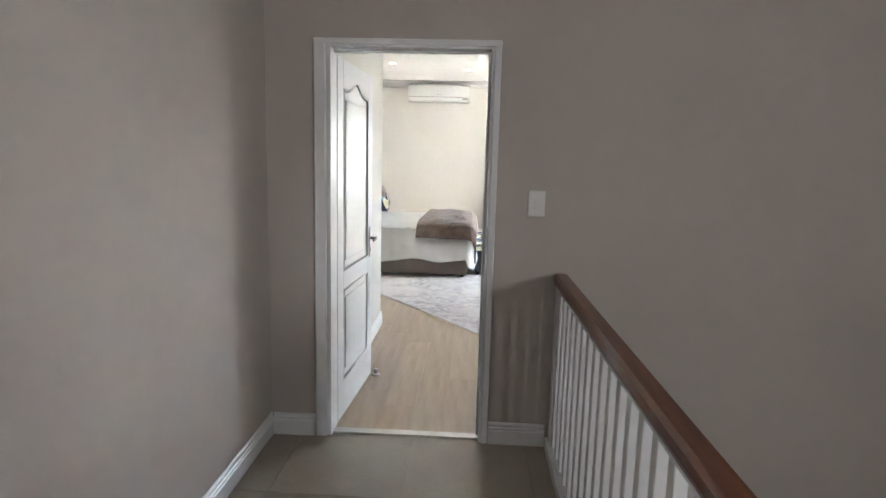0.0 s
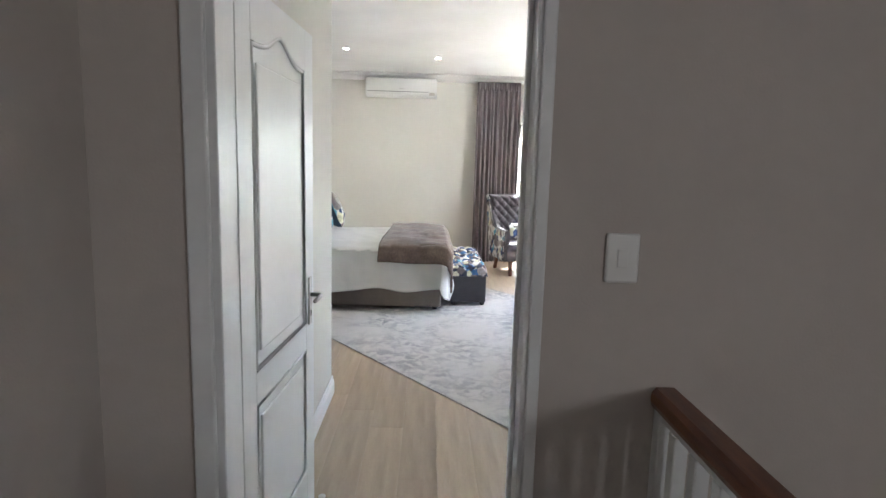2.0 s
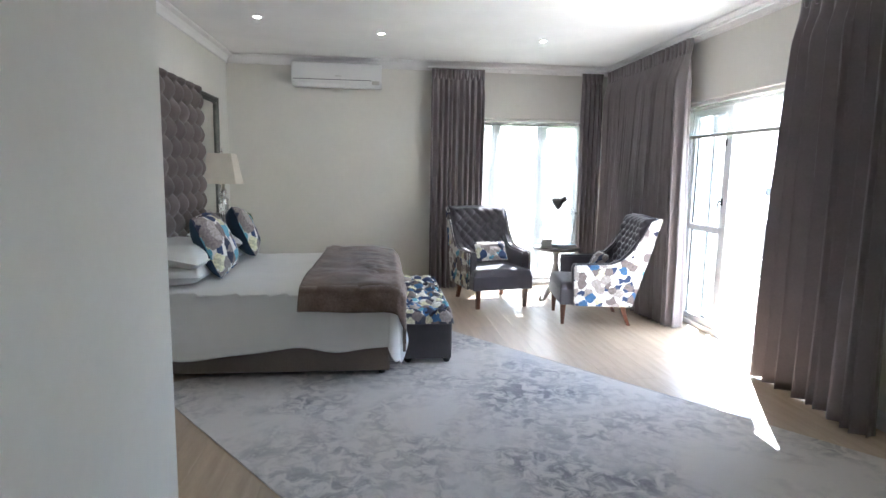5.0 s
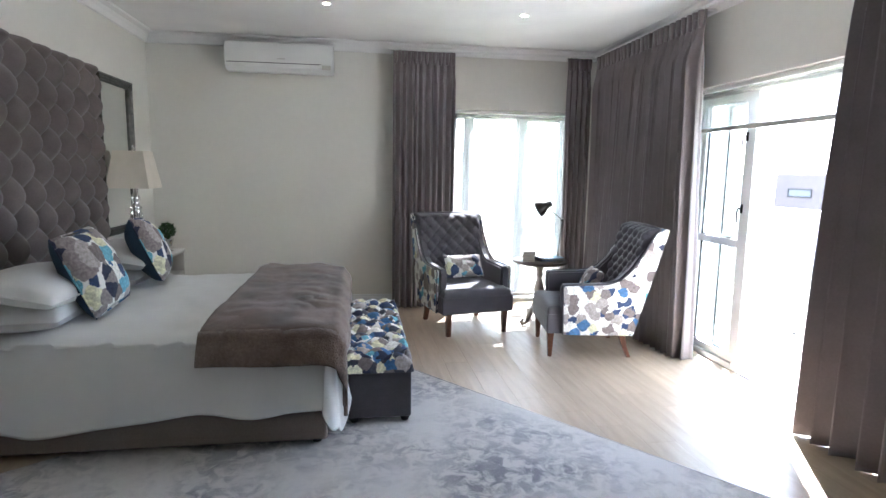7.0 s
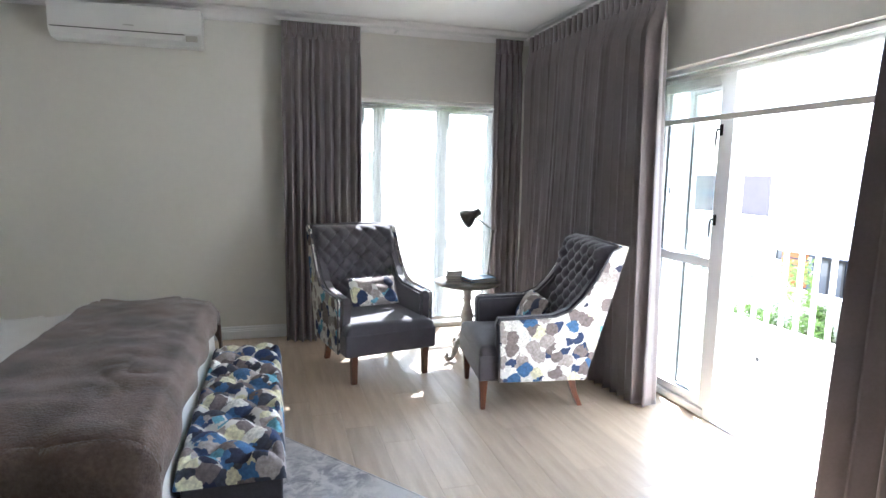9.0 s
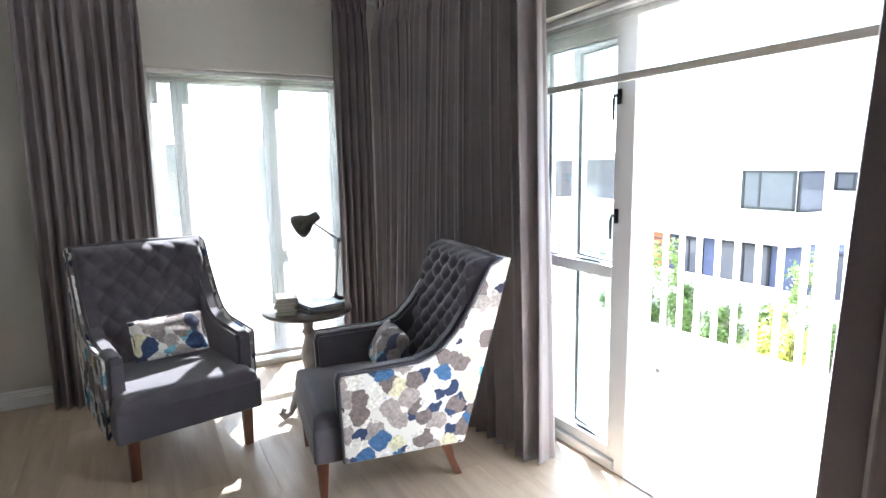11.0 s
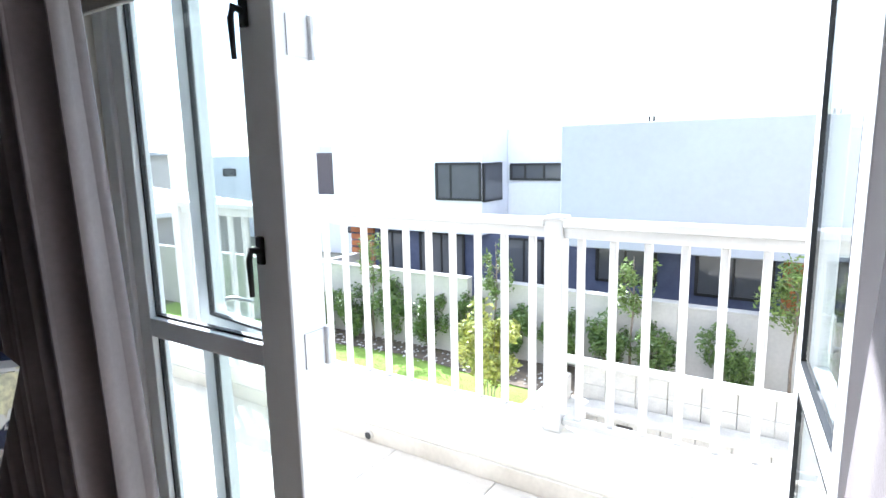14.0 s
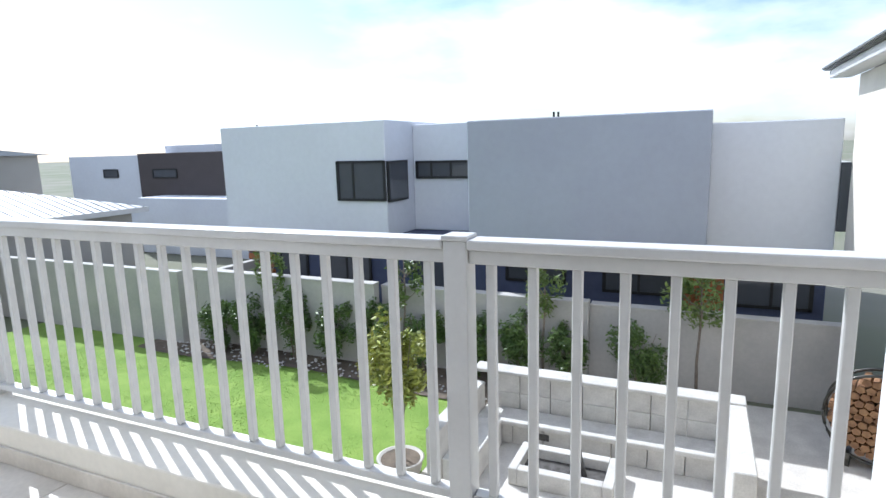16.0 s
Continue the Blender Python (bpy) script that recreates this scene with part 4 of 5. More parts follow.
pillow("scatter_cushion", 0.50, 0.50, 0.24, FLORALC, "square cushion with blue and taupe blot print and slate-blue back", CU, pose(-1.38, 8.56, 0.90, -6, 66, 8), 0.005, NAVY)

# ---- ottoman ----
ot = thing("ottoman", "long storage ottoman with printed tufted lid and charcoal base", "ottoman")
part("base", box(0.215, 0.60, 7.40, 8.95, 0.045, 0.335, 0.012, 3), OTTG, ot, "charcoal cloth base")
oh = tufted(1.59, 0.42, 0.03, 0.075, 14, 4)


def ott_pt(u, v):
    x, y = 0.19 + v * 0.425, 7.385 + u * 1.59
    e = min(u * 1.59, (1 - u) * 1.59, v * 0.425, (1 - v) * 0.425)
    r = math.sqrt(max(0.0, 1 - (1 - min(1, e / 0.045)) ** 2))
    return (x, y, 0.338 + (0.02 + oh(u * 1.59, v * 0.42)) * r)


part("tufted_lid", grid(168, 48, ott_pt), FLORALD, ot, "blot-printed tufted lid", True)
part("lid_board", box(0.195, 0.61, 7.39, 8.97, 0.336, 0.352, 0.005), FLORALD, ot)
for i in range(1, 14):
    for j in (1, 2, 3):
        if (i + j) % 2 == 0:
            o = part("button", lathe([(0.011, 0), (0.012, 0.005), (0.004, 0.011)], 10), FLORALD, ot)
            o.location = (0.19 + j * 0.425 / 4, 7.385 + i * 1.59 / 14, 0.398)
            if not 0.22 < o.location.x < 0.59 or o.location.y > 8.93:
                bpy.data.objects.remove(o)
for x in (0.25, 0.565):
    for y in (7.45, 8.9):
        part("foot", lathe([(0.022, 0), (0.03, 0.02), (0.026, 0.045)], 12, (x, y, 0.008)), BLACK, ot, smooth=True)

# ---- nightstand with lamp and topiary, mirror ----
ns = thing("nightstand", "grey-white painted nightstand with open shelf and drawer", "nightstand")
NX0, NX1, NY0, NY1 = -1.88, -1.42, 9.42, 9.98
part("top", box(NX0, NX1 + 0.012, NY0 - 0.012, NY1 + 0.012, 0.73, 0.755, 0.004), NIGHT, ns)
part("side_panel", box(NX0, NX1, NY0, NY0 + 0.02, 0.08, 0.73, 0.002), NIGHT, ns)
part("side_panel", box(NX0, NX1, NY1 - 0.02, NY1, 0.08, 0.73, 0.002), NIGHT, ns)
part("back_panel", box(NX0, NX0 + 0.015, NY0 + 0.02, NY1 - 0.02, 0.08, 0.73), NIGHT, ns)
part("shelf", box(NX0 + 0.015, NX1, NY0 + 0.02, NY1 - 0.02, 0.52, 0.54), NIGHT, ns)
part("bottom", box(NX0 + 0.015, NX1, NY0 + 0.02, NY1 - 0.02, 0.08, 0.10), NIGHT, ns)
for z0, z1 in ((0.315, 0.51), (0.11, 0.305)):
    dr = part("drawer", box(NX1 - 0.02, NX1 + 0.004, NY0 + 0.024, NY1 - 0.024, z0, z1, 0.003), NIGHT, ns)
    part("knob", lathe([(0.006, 0), (0.006, 0.012), (0.013, 0.018), (0.011, 0.027)], 12), DARKM, dr, smooth=True).matrix_basis = pose(NX1 + 0.004, (NY0 + NY1) / 2, (z0 + z1) / 2, 0, 90, 0)
for x in (NX0 + 0.03, NX1 - 0.03):
    for y in (NY0 + 0.03, NY1 - 0.03):
        part("leg", box(x - 0.018, x + 0.018, y - 0.018, y + 0.018, 0, 0.08, 0.003), NIGHT, ns)

tl = thing("table_lamp", "chrome column table lamp with a square cream shade", "lamp", at=pose(-1.70, 9.57, 0.755))
tl.scale = (1.08, 1.08, 1.34)
part("base", box(-0.075, 0.075, -0.075, 0.075, 0, 0.03, 0.006, 2), CHROME, tl)
part("column", lathe([(0.05, 0.03), (0.042, 0.05), (0.03, 0.062), (0.04, 0.08), (0.044, 0.10), (0.036, 0.115), (0.040, 0.125), (0.043, 0.29), (0.036, 0.31), (0.05, 0.325), (0.03, 0.34), (0.022, 0.36),
                        (0.034, 0.375), (0.034, 0.40), (0.018, 0.42), (0.014, 0.50)], 24), CHROME, tl, "fluted chrome column", True)
for i in range(14):
    q = 2 * math.pi * i / 14
    part("flute", tube([(0.043 * math.cos(q), 0.043 * math.sin(q), 0.13), (0.045 * math.cos(q), 0.045 * math.sin(q), 0.285)], 0.006, 6), CHROME, tl, smooth=True)
sh = bmesh.new()
pr = [(0.165, 0.455), (0.115, 0.70)]
vs = []
for r, z in pr + [(0.111, 0.70), (0.161, 0.455)]:
    vs.append([sh.verts.new((sx * r, sy * r, z)) for sx, sy in ((-1, -1), (1, -1), (1, 1), (-1, 1))])
for k in range(4):
    a, b = vs[k], vs[(k + 1) % 4]
    for i in range(4):
        sh.faces.new((a[i], a[(i + 1) % 4], b[(i + 1) % 4], b[i]))
part("shade", sh, SHADE, tl, "square tapered cream fabric shade", clean=True)
part("finial", lathe([(0.005, 0.50), (0.005, 0.70), (0.012, 0.715), (0.004, 0.74)], 10), CHROME, tl, smooth=True)


def leaf_cloud(rnd, n, centre, radii, size, shell=0.35, clumps=0):
    """Many small bent leaves scattered through an uneven volume."""
    verts, faces = [], []
    cl = [(Vector((rnd.gauss(0, 1), rnd.gauss(0, 1), rnd.gauss(0, 1))).normalized() * rnd.uniform(0.45, 0.95), rnd.uniform(0.22, 0.42)) for _ in range(clumps)]
    for _ in range(n):
        if cl:
            c, r = rnd.choice(cl)
            d = Vector((rnd.gauss(0, 1), rnd.gauss(0, 1), rnd.gauss(0, 1))).normalized()
            p = c + d * r * rnd.uniform(0.3, 1.0)
        else:
            d = Vector((rnd.gauss(0, 1), rnd.gauss(0, 1), rnd.gauss(0, 1))).normalized()
            p = d * (1 - shell * rnd.random() ** 1.5) * (1 + 0.18 * noise.noise(d * 2.7 + Vector(centre)))
        p = Vector(centre) + Vector((p.x * radii[0], p.y * radii[1], p.z * radii[2]))
        a = Vector((rnd.gauss(0, 1), rnd.gauss(0, 1), rnd.gauss(0, 0.7))).normalized()
        b = a.cross(Vector((rnd.gauss(0, 1), rnd.gauss(0, 1), rnd.gauss(0, 1)))).normalized()
        s = size * rnd.uniform(0.6, 1.3)
        k = len(verts)
        nn = a.cross(b) * s * 0.18
        verts += [p - a * s, p + b * s * 0.42 + nn, p + a * s, p - b * s * 0.42 + nn]
        faces += [(k, k + 1, k + 2), (k, k + 2, k + 3)]
    return verts, faces


def leaves(name, vf, material, parent, label=""):
    me = bpy.data.meshes.new(name)
    me.from_pydata([tuple(v) for v in vf[0]], [], vf[1])
    me.materials.append(material)
    ob = new(name, me)
    ob.parent = parent
    if label:
        tagged(ob, label)
    return ob


tp = thing("topiary_plant", "small clipped green topiary ball in a silver goblet pot", "plant", at=pose(-1.52, 9.82, 0.755))
tp.scale = (1.2, 1.2, 1.2)
part("pot", lathe([(0.038, 0), (0.04, 0.006), (0.014, 0.014), (0.011, 0.03), (0.03, 0.045), (0.042, 0.075), (0.045, 0.10), (0.040, 0.10)], 18), CHROME, tp, smooth=True)
part("stem", tube([(0, 0, 0.095), (0, 0, 0.14)], 0.006, 6), BARK, tp)
leaves("foliage", leaf_cloud(random.Random(4), 900, (0, 0, 0.165), (0.062, 0.062, 0.062), 0.011, 0.4), LEAFP, tp)

mi = thing("wall_mirror", "tall mirror in a dark silver moulded frame", "mirror")
part("glass", box(XL + 0.012, XL + 0.016, 9.40, 10.02, 1.0, 2.29), MIRROR, mi, "silvered mirror glass")
part("backing", box(XL + 0.001, XL + 0.012, 9.36, 10.06, 0.96, 2.33), DARKM, mi)
mp_ = [(0, 0), (0.04, 0), (0.045, 0.012), (0.03, 0.024), (0.034, 0.034), (0.026, 0.048), (0.03, 0.058), (0.018, 0.068), (0, 0.07)]
part("frame_bar", prism([(XL + 0.005 + d, 2.345 - w) for d, w in mp_], "y", 9.335, 10.085), DARKM, mi)
part("frame_bar", prism([(XL + 0.005 + d, 0.945 + w) for d, w in mp_], "y", 9.335, 10.085), DARKM, mi)
part("frame_bar", prism([(XL + 0.0052 + d, 9.335 + w) for d, w in mp_], "z", 0.945, 2.345), DARKM, mi)
part("frame_bar", prism([(XL + 0.0052 + d, 10.085 - w) for d, w in mp_], "z", 0.945, 2.345), DARKM, mi)


# ---- armchairs ----
def armchair(m):
    """Local -y is the front. The back leans, its inside is tufted; the outside is printed."""
    c = thing("armchair", "charcoal tufted armchair with blot-printed outer sides and wooden legs", "armchair", "pair of armchairs", at=m)
    c.scale = (1.0, 1.0, 0.96)
    W = 0.37
    # outer side shells: arm front low, sweeping up to the back's top
    prof = [(-0.24, 0.22), (0.34, 0.22), (0.58, 1.12), (0.56, 1.15), (0.49, 1.12), (0.40, 0.94), (0.31, 0.80), (0.22, 0.71), (0.12, 0.67), (-0.245, 0.655), (-0.255, 0.63)]
    inner = [(-0.25, 0.23), (0.30, 0.23), (0.50, 1.10), (0.475, 1.11), (0.39, 0.94), (0.30, 0.805), (0.215, 0.717), (0.115, 0.677), (-0.25, 0.662), (-0.265, 0.62)]
    for s in (-1, 1):
        a, b = sorted((s * (W - 0.004), s * (W + 0.022)))
        part("outer_side", prism(prof, "x", a, b, 0.008), FLORAL, c, "blot-printed outer side")
        a, b = sorted((s * (W - 0.085), s * (W - 0.003)))
        part("arm", prism(inner, "x", a, b, 0.018), CHAIRG, c)
        pts = [(s * (W + 0.018), y, z + 0.004) for y, z in [prof[10], prof[9], prof[8], prof[7], prof[6], prof[5], prof[4], prof[3]]]
        part("piping", tube(pts, 0.006, 6), CHAIRG, c, smooth=True)
        part("piping", tube([(s * (W + 0.016), -0.242, 0.225), (s * (W + 0.016), -0.257, 0.64)], 0.006, 6), CHAIRG, c, smooth=True)
    # back: printed shell outside, tufted inside
    part("outer_back", prism([(0.29, 0.22), (0.35, 0.22), (0.605, 1.15), (0.545, 1.16)], "x", -W - 0.018, W + 0.018, 0.008), FLORAL, c, "blot-printed outer back")
    hgt = tufted(2 * W - 0.06, 0.66, 0.018, 0.05, 12, 10)

    def bp(u, v):
        x = -W + 0.012 + u * (2 * W - 0.024)
        z = 0.46 + v * 0.70
        yb = 0.295 + (z - 0.22) * 0.270
        e = min(u * 0.66, (1 - u) * 0.66, (1 - v) * 0.70)
        r = math.sqrt(max(0.0, 1 - (1 - min(1, e / 0.05)) ** 2))
        wing = 0.035 * abs(2 * u - 1) ** 3
        return (x, yb - 0.012 - (0.035 + hgt(u * 0.63, v * 0.66)) * r - wing * r, z)
    part("tufted_back", grid(112, 98, bp), CHAIRG, c, smooth=True, clean=True)
    aw, ah = (2 * W - 0.06) / 12, 0.66 / 10
    for i in range(1, 12):
        for j in range(0, 11):
            if (i + j) % 2 == 0:
                x, z = -W + 0.012 + i * aw * (2 * W - 0.024) / 0.63, 0.46 + j * ah * 0.70 / 0.66
                if abs(x) < W - 0.07 and 0.55 < z < 1.11:
                    yb = 0.295 + (z - 0.22) * 0.270
                    part("button", lathe([(0.010, 0), (0.011, 0.004), (0.004, 0.009)], 8), CHAIRG, c).matrix_basis = pose(x, yb - 0.064, z, 90, 0, 0)
    part("top_edge", tube([(-W, 0.53, 1.145), (0, 0.535, 1.155), (W, 0.53, 1.145)], 0.02, 8), CHAIRG, c, smooth=True)
    # seat: boxed apron and a domed cushion top
    part("seat_apron", box(-W + 0.003, W - 0.003, -0.375, 0.29, 0.225, 0.40, 0.015, 3), CHAIRG, c)

    def seat(u, v):
        x, y = -W + 0.008 + u * (2 * W - 0.016), -0.385 + v * 0.69
        e = min(u * 0.66, (1 - u) * 0.66, v * 0.69)
        r = math.sqrt(max(0.0, 1 - (1 - min(1, e / 0.05)) ** 2))
        return (x, y + 0.012 * (1 - r), 0.375 + 0.085 * r + 0.025 * math.sin(math.pi * u) * math.sin(math.pi * min(1, v + 0.1)))
    part("seat_cushion", grid(40, 40, seat), CHAIRG, c, smooth=True)
    for sx in (-1, 1):
        part("leg", prism([(-0.36, 0.23), (-0.30, 0.23), (-0.315, 0.0), (-0.345, 0.0)], "x", *sorted((sx * 0.315, sx * 0.268)), 0.004), LEGWOOD, c, "polished mahogany leg")
        part("leg", prism([(0.24, 0.23), (0.30, 0.23), (0.325, 0.10), (0.365, 0.0), (0.33, 0.0), (0.285, 0.10)], "x", *sorted((sx * 0.315, sx * 0.268)), 0.004), LEGWOOD, c, "curved mahogany back leg")
    return c


armchair(pose(1.345, 9.62, 0, 0, 0, 12))
armchair(pose(2.27, 8.83, 0, 0, 0, -98))
CC = "printed cushions on the armchairs"
pillow("chair_cushion", 0.24, 0.40, 0.12, FLORALC, "oblong blot-printed cushion leaning in an armchair", CC, pose(1.34, 9.74, 0.575, 0, 60, 282), 0.004)
pillow("chair_cushion", 0.24, 0.40, 0.12, FLORALC, "oblong blot-printed cushion leaning in an armchair", CC, pose(2.40, 8.82, 0.575, 0, 60, 172), 0.004)

# ---- side table, books, desk lamp ----
TX, TY, TZ = 2.16, 9.70, 0.66
st = thing("side_table", "round pedestal side table with dark top and whitewashed scrolled feet", "side table", at=pose(TX, TY, 0))
part("top", lathe([(0.25, TZ - 0.032), (0.27, TZ - 0.03), (0.283, TZ - 0.02), (0.283, TZ - 0.008), (0.275, TZ)], 40), TABLET, st, "dark wooden round top", True)
part("apron", lathe([(0.05, TZ - 0.06), (0.20, TZ - 0.05), (0.22, TZ - 0.033)], 30), TABLEW, st, smooth=True)
part("pedestal", lathe([(0.05, 0.10), (0.06, 0.14), (0.045, 0.17), (0.055, 0.19), (0.04, 0.21), (0.036, 0.25), (0.05, 0.31), (0.056, 0.35), (0.042, 0.41), (0.028, 0.46), (0.03, 0.49), (0.045, 0.50), (0.03, 0.52),
                          (0.035, 0.56), (0.05, 0.60)], 22), TABLEW, st, "turned whitewashed pedestal", True)
for k in range(3):
    q = radians(215 + 120 * k)
    path = [(0.03, 0.16), (0.09, 0.17), (0.14, 0.13), (0.17, 0.07), (0.21, 0.03), (0.26, 0.03), (0.285, 0.055), (0.27, 0.075), (0.25, 0.065)]
    part("foot", tube([(r * math.cos(q), r * math.sin(q), z) for r, z in path], [0.032, 0.03, 0.027, 0.024, 0.022, 0.024, 0.02, 0.016, 0.012], 10), TABLEW, st, "scrolled whitewashed foot", True)


def book(x, y, z, w, d, h, turn, cover, label, group):
    b = thing("book", label, "book", group, at=pose(x, y, z, 0, 0, turn))
    part("pages", box(-w / 2 + 0.004, w / 2 - 0.003, -d / 2 + 0.004, d / 2 - 0.004, 0.0025, h - 0.0025), PAPER, b)
    part("cover", box(-w / 2, w / 2, -d / 2, d / 2, 0, 0.0028, 0.001), cover, b)
    part("cover", box(-w / 2, w / 2, -d / 2, d / 2, h - 0.0028, h, 0.001), cover, b)
    part("spine", box(-w / 2 - 0.002, -w / 2 + 0.002, -d / 2, d / 2, 0, h, 0.001), cover, b)


z = TZ
for i, (h, t) in enumerate(((0.022, -20), (0.018, -14), (0.025, -24), (0.02, -17), (0.02, -10))):
    book(TX - 0.14, TY - 0.06, z, 0.12, 0.17, h, t, BOOKA if i % 2 else TABLEW, "small worn grey paperback in a stack", "stack of small books")
    z += h
z = TZ
for i, (w, h, t) in enumerate(((0.25, 0.012, 12), (0.24, 0.010, 16), (0.245, 0.012, 9), (0.235, 0.008, 14))):
    book(TX + 0.07, TY - 0.07, z, w, 0.19, h, t, BOOKB if i in (1, 3) else BOOKA, "flat magazine with glossy cover in a pile", "pile of magazines")
    z += h

dk = thing("desk_lamp", "dark metal articulated desk lamp", "lamp", at=pose(TX + 0.235, TY + 0.13, TZ))
part("base", lathe([(0.05, 0), (0.055, 0.006), (0.045, 0.016), (0.012, 0.024), (0.010, 0.05)], 20), DARKM, dk, smooth=True)
E1 = (0.05, 0.04, 0.40)
HD = (-0.15, -0.04, 0.54)
part("lower_arm", tube([(0, 0, 0.04), E1], 0.006, 8), DARKM, dk, smooth=True)
part("elbow", lathe([(0.014, -0.014), (0.016, 0), (0.014, 0.014)], 12, E1), DARKM, dk, smooth=True)
part("upper_arm", tube([E1, HD], 0.006, 8), DARKM, dk, smooth=True)
hd = lathe([(0.018, 0.10), (0.030, 0.095), (0.034, 0.05), (0.038, 0.03), (0.062, 0.0), (0.078, -0.04), (0.08, -0.06), (0.075, -0.06), (0.058, 0.0), (0.02, 0.03)], 24)
o = part("shade", hd, DARKM, dk, "bell-shaped dark metal shade", True)
o.matrix_basis = pose(HD[0] - 0.05, HD[1] - 0.02, HD[2] + 0.0, 35, 52, 10)
part("bulb", lathe([(0.01, 0.03), (0.02, 0.0), (0.026, -0.025), (0.016, -0.045), (0.002, -0.05)], 14), BULBIN, o, smooth=True)

# ---- rug, laid across the floor ----
rg = thing("rug", "large faded grey-blue distressed rug lying askew on the floor", "rug", at=pose(0.70, 6.22, 0, 0, 0, 127.7))


def rug_pt(u, v):
    x, y = (u - 0.5) * 4.0, (v - 0.5) * 2.62
    return (x, y, 0.0075 + 0.0012 * noise.noise((x * 3, y * 3, 0)))


ob = part("woven_field", grid(60, 40, rug_pt), RUG, rg, smooth=True)
for y in (-1.31, 1.31):
    part("bound_edge", tube([(-2.0, y, 0.005), (2.0, y, 0.005)], 0.005, 6), RUG, rg)
for x in (-2.0, 2.0):
    part("bound_edge", tube([(x, -1.31, 0.005), (x, 1.31, 0.005)], 0.005, 6), RUG, rg)

# ---- balcony ----
GZ = -2.9
BZ = -0.02
structure("floor_balcony", box(3.38, 4.97, 4.6, 11.12, -0.35, BZ - 0.008), GROUT, "tiled balcony floor slab", "floor")
structure("balcony_kerb", box(4.58, 4.97, 4.6, 11.12, BZ - 0.008, 0.19, 0.012, 2), PLASTER, "cream plastered balcony kerb wall", "kerb")
structure("balcony_skirting", box(4.565, 4.58, 4.6, 11.12, BZ, 0.075, 0.003), TILEB, "tile skirting along the balcony kerb", "skirting")
structure("balcony_end_wall", box(3.38, 4.58, 11.0, 11.12, BZ - 0.008, 0.19, 0.01), PLASTER, "cream plastered end of the balcony", "wall")
structure("wall_outside_east", box(3.3805, 3.40, 2.9, 6.40, -0.02, 3.2), PLASTER, "cream plastered outside wall", "wall")
structure("wall_below_balcony", box(3.6, 4.9, 4.6, 11.1, GZ, -0.35), PLASTER, "cream plastered wall below the balcony", "wall")
dn = thing("drain_spout", "short dark drain pipe through the balcony kerb", "drain")
part("pipe", tube([(4.62, 8.95, 0.02), (4.55, 8.95, 0.02)], 0.028, 14), POTM, dn, smooth=True)
part("mouth", tube([(4.553, 8.95, 0.02), (4.548, 8.95, 0.02)], 0.02, 14), BLACK, dn)

RX = 4.83
br = thing("balcony_railing", "white painted balcony railing with square balusters", "railing")
for y in (10.93, 7.99, 4.80):
    p = part("post", box(RX - 0.044, RX + 0.044, y - 0.044, y + 0.044, 0.19, 1.215, 0.005, 2), RAILW, br)
    part("cap", box(RX - 0.05, RX + 0.05, y - 0.05, y + 0.05, 1.215, 1.235, 0.006, 2), RAILW, p)
for y0, y1 in ((8.035, 10.885), (4.845, 7.945)):
    part("top_rail", box(RX - 0.05, RX + 0.05, y0, y1, 1.185, 1.222, 0.008, 2), RAILW, br)
    part("under_rail", box(RX - 0.028, RX + 0.028, y0, y1, 1.135, 1.185, 0.004), RAILW, br)
    part("bottom_rail", box(RX - 0.025, RX + 0.025, y0, y1, 0.225, 0.262, 0.004), RAILW, br)
    n = round((y1 - y0) / 0.148)
    st_ = (y1 - y0) / n
    bme = mesh_of("baluster", box(-0.016, 0.016, -0.016, 0.016, 0.262, 1.135, 0.004), RAILW)
    for i in range(n):
        piece("baluster", bme, br, (RX, y0 + (i + 0.5) * st_, 0))

# ---- own house: wing, lower roof ----
wg = thing("house_wing", "white plastered wing of the house with grey tiled eaves", "house", kind="structure")
part("wall", box(5.4, 14.6, 1.5, 4.96, -0.4, 2.53, 0.01), PLASTER, wg)
part("lower_wall", box(5.6, 14.4, 1.5, 4.2, GZ, -0.4, 0.01), PLASTER, wg)
part("eave_board", box(5.2, 15.2, 4.96, 5.29, 2.53, 2.67, 0.01), RAILW, wg)
part("roof", prism([(0.9, 2.672), (5.36, 2.672), (5.36, 2.71), (3.2, 3.8), (0.9, 2.75)], "x", 5.1, 15.3), ROOFT, wg)
for i in range(34):
    part("roof_tile_row", box(5.1 + i * 0.3, 5.38 + i * 0.3, 5.24, 5.40, 2.685, 2.725, 0.008), ROOFT, wg)

lr = thing("lower_roof", "flat white roof with a low parapet outside the tall window", "roof", kind="structure")
part("parapet", box(-2.5, 3.2, 12.2, 12.45, -2.9, 0.62, 0.01), PLASTER, lr)
part("parapet", box(2.95, 3.2, 12.45, 18.0, -2.9, 0.62, 0.01), PLASTER, lr)
part("parapet", box(-2.5, 3.2, 18.0, 18.25, -2.9, 0.62, 0.01), PLASTER, lr)
part("roof_sheet", box(-2.5, 2.95, 12.45, 18.0, 0.2, 0.42), PLASTER, lr)

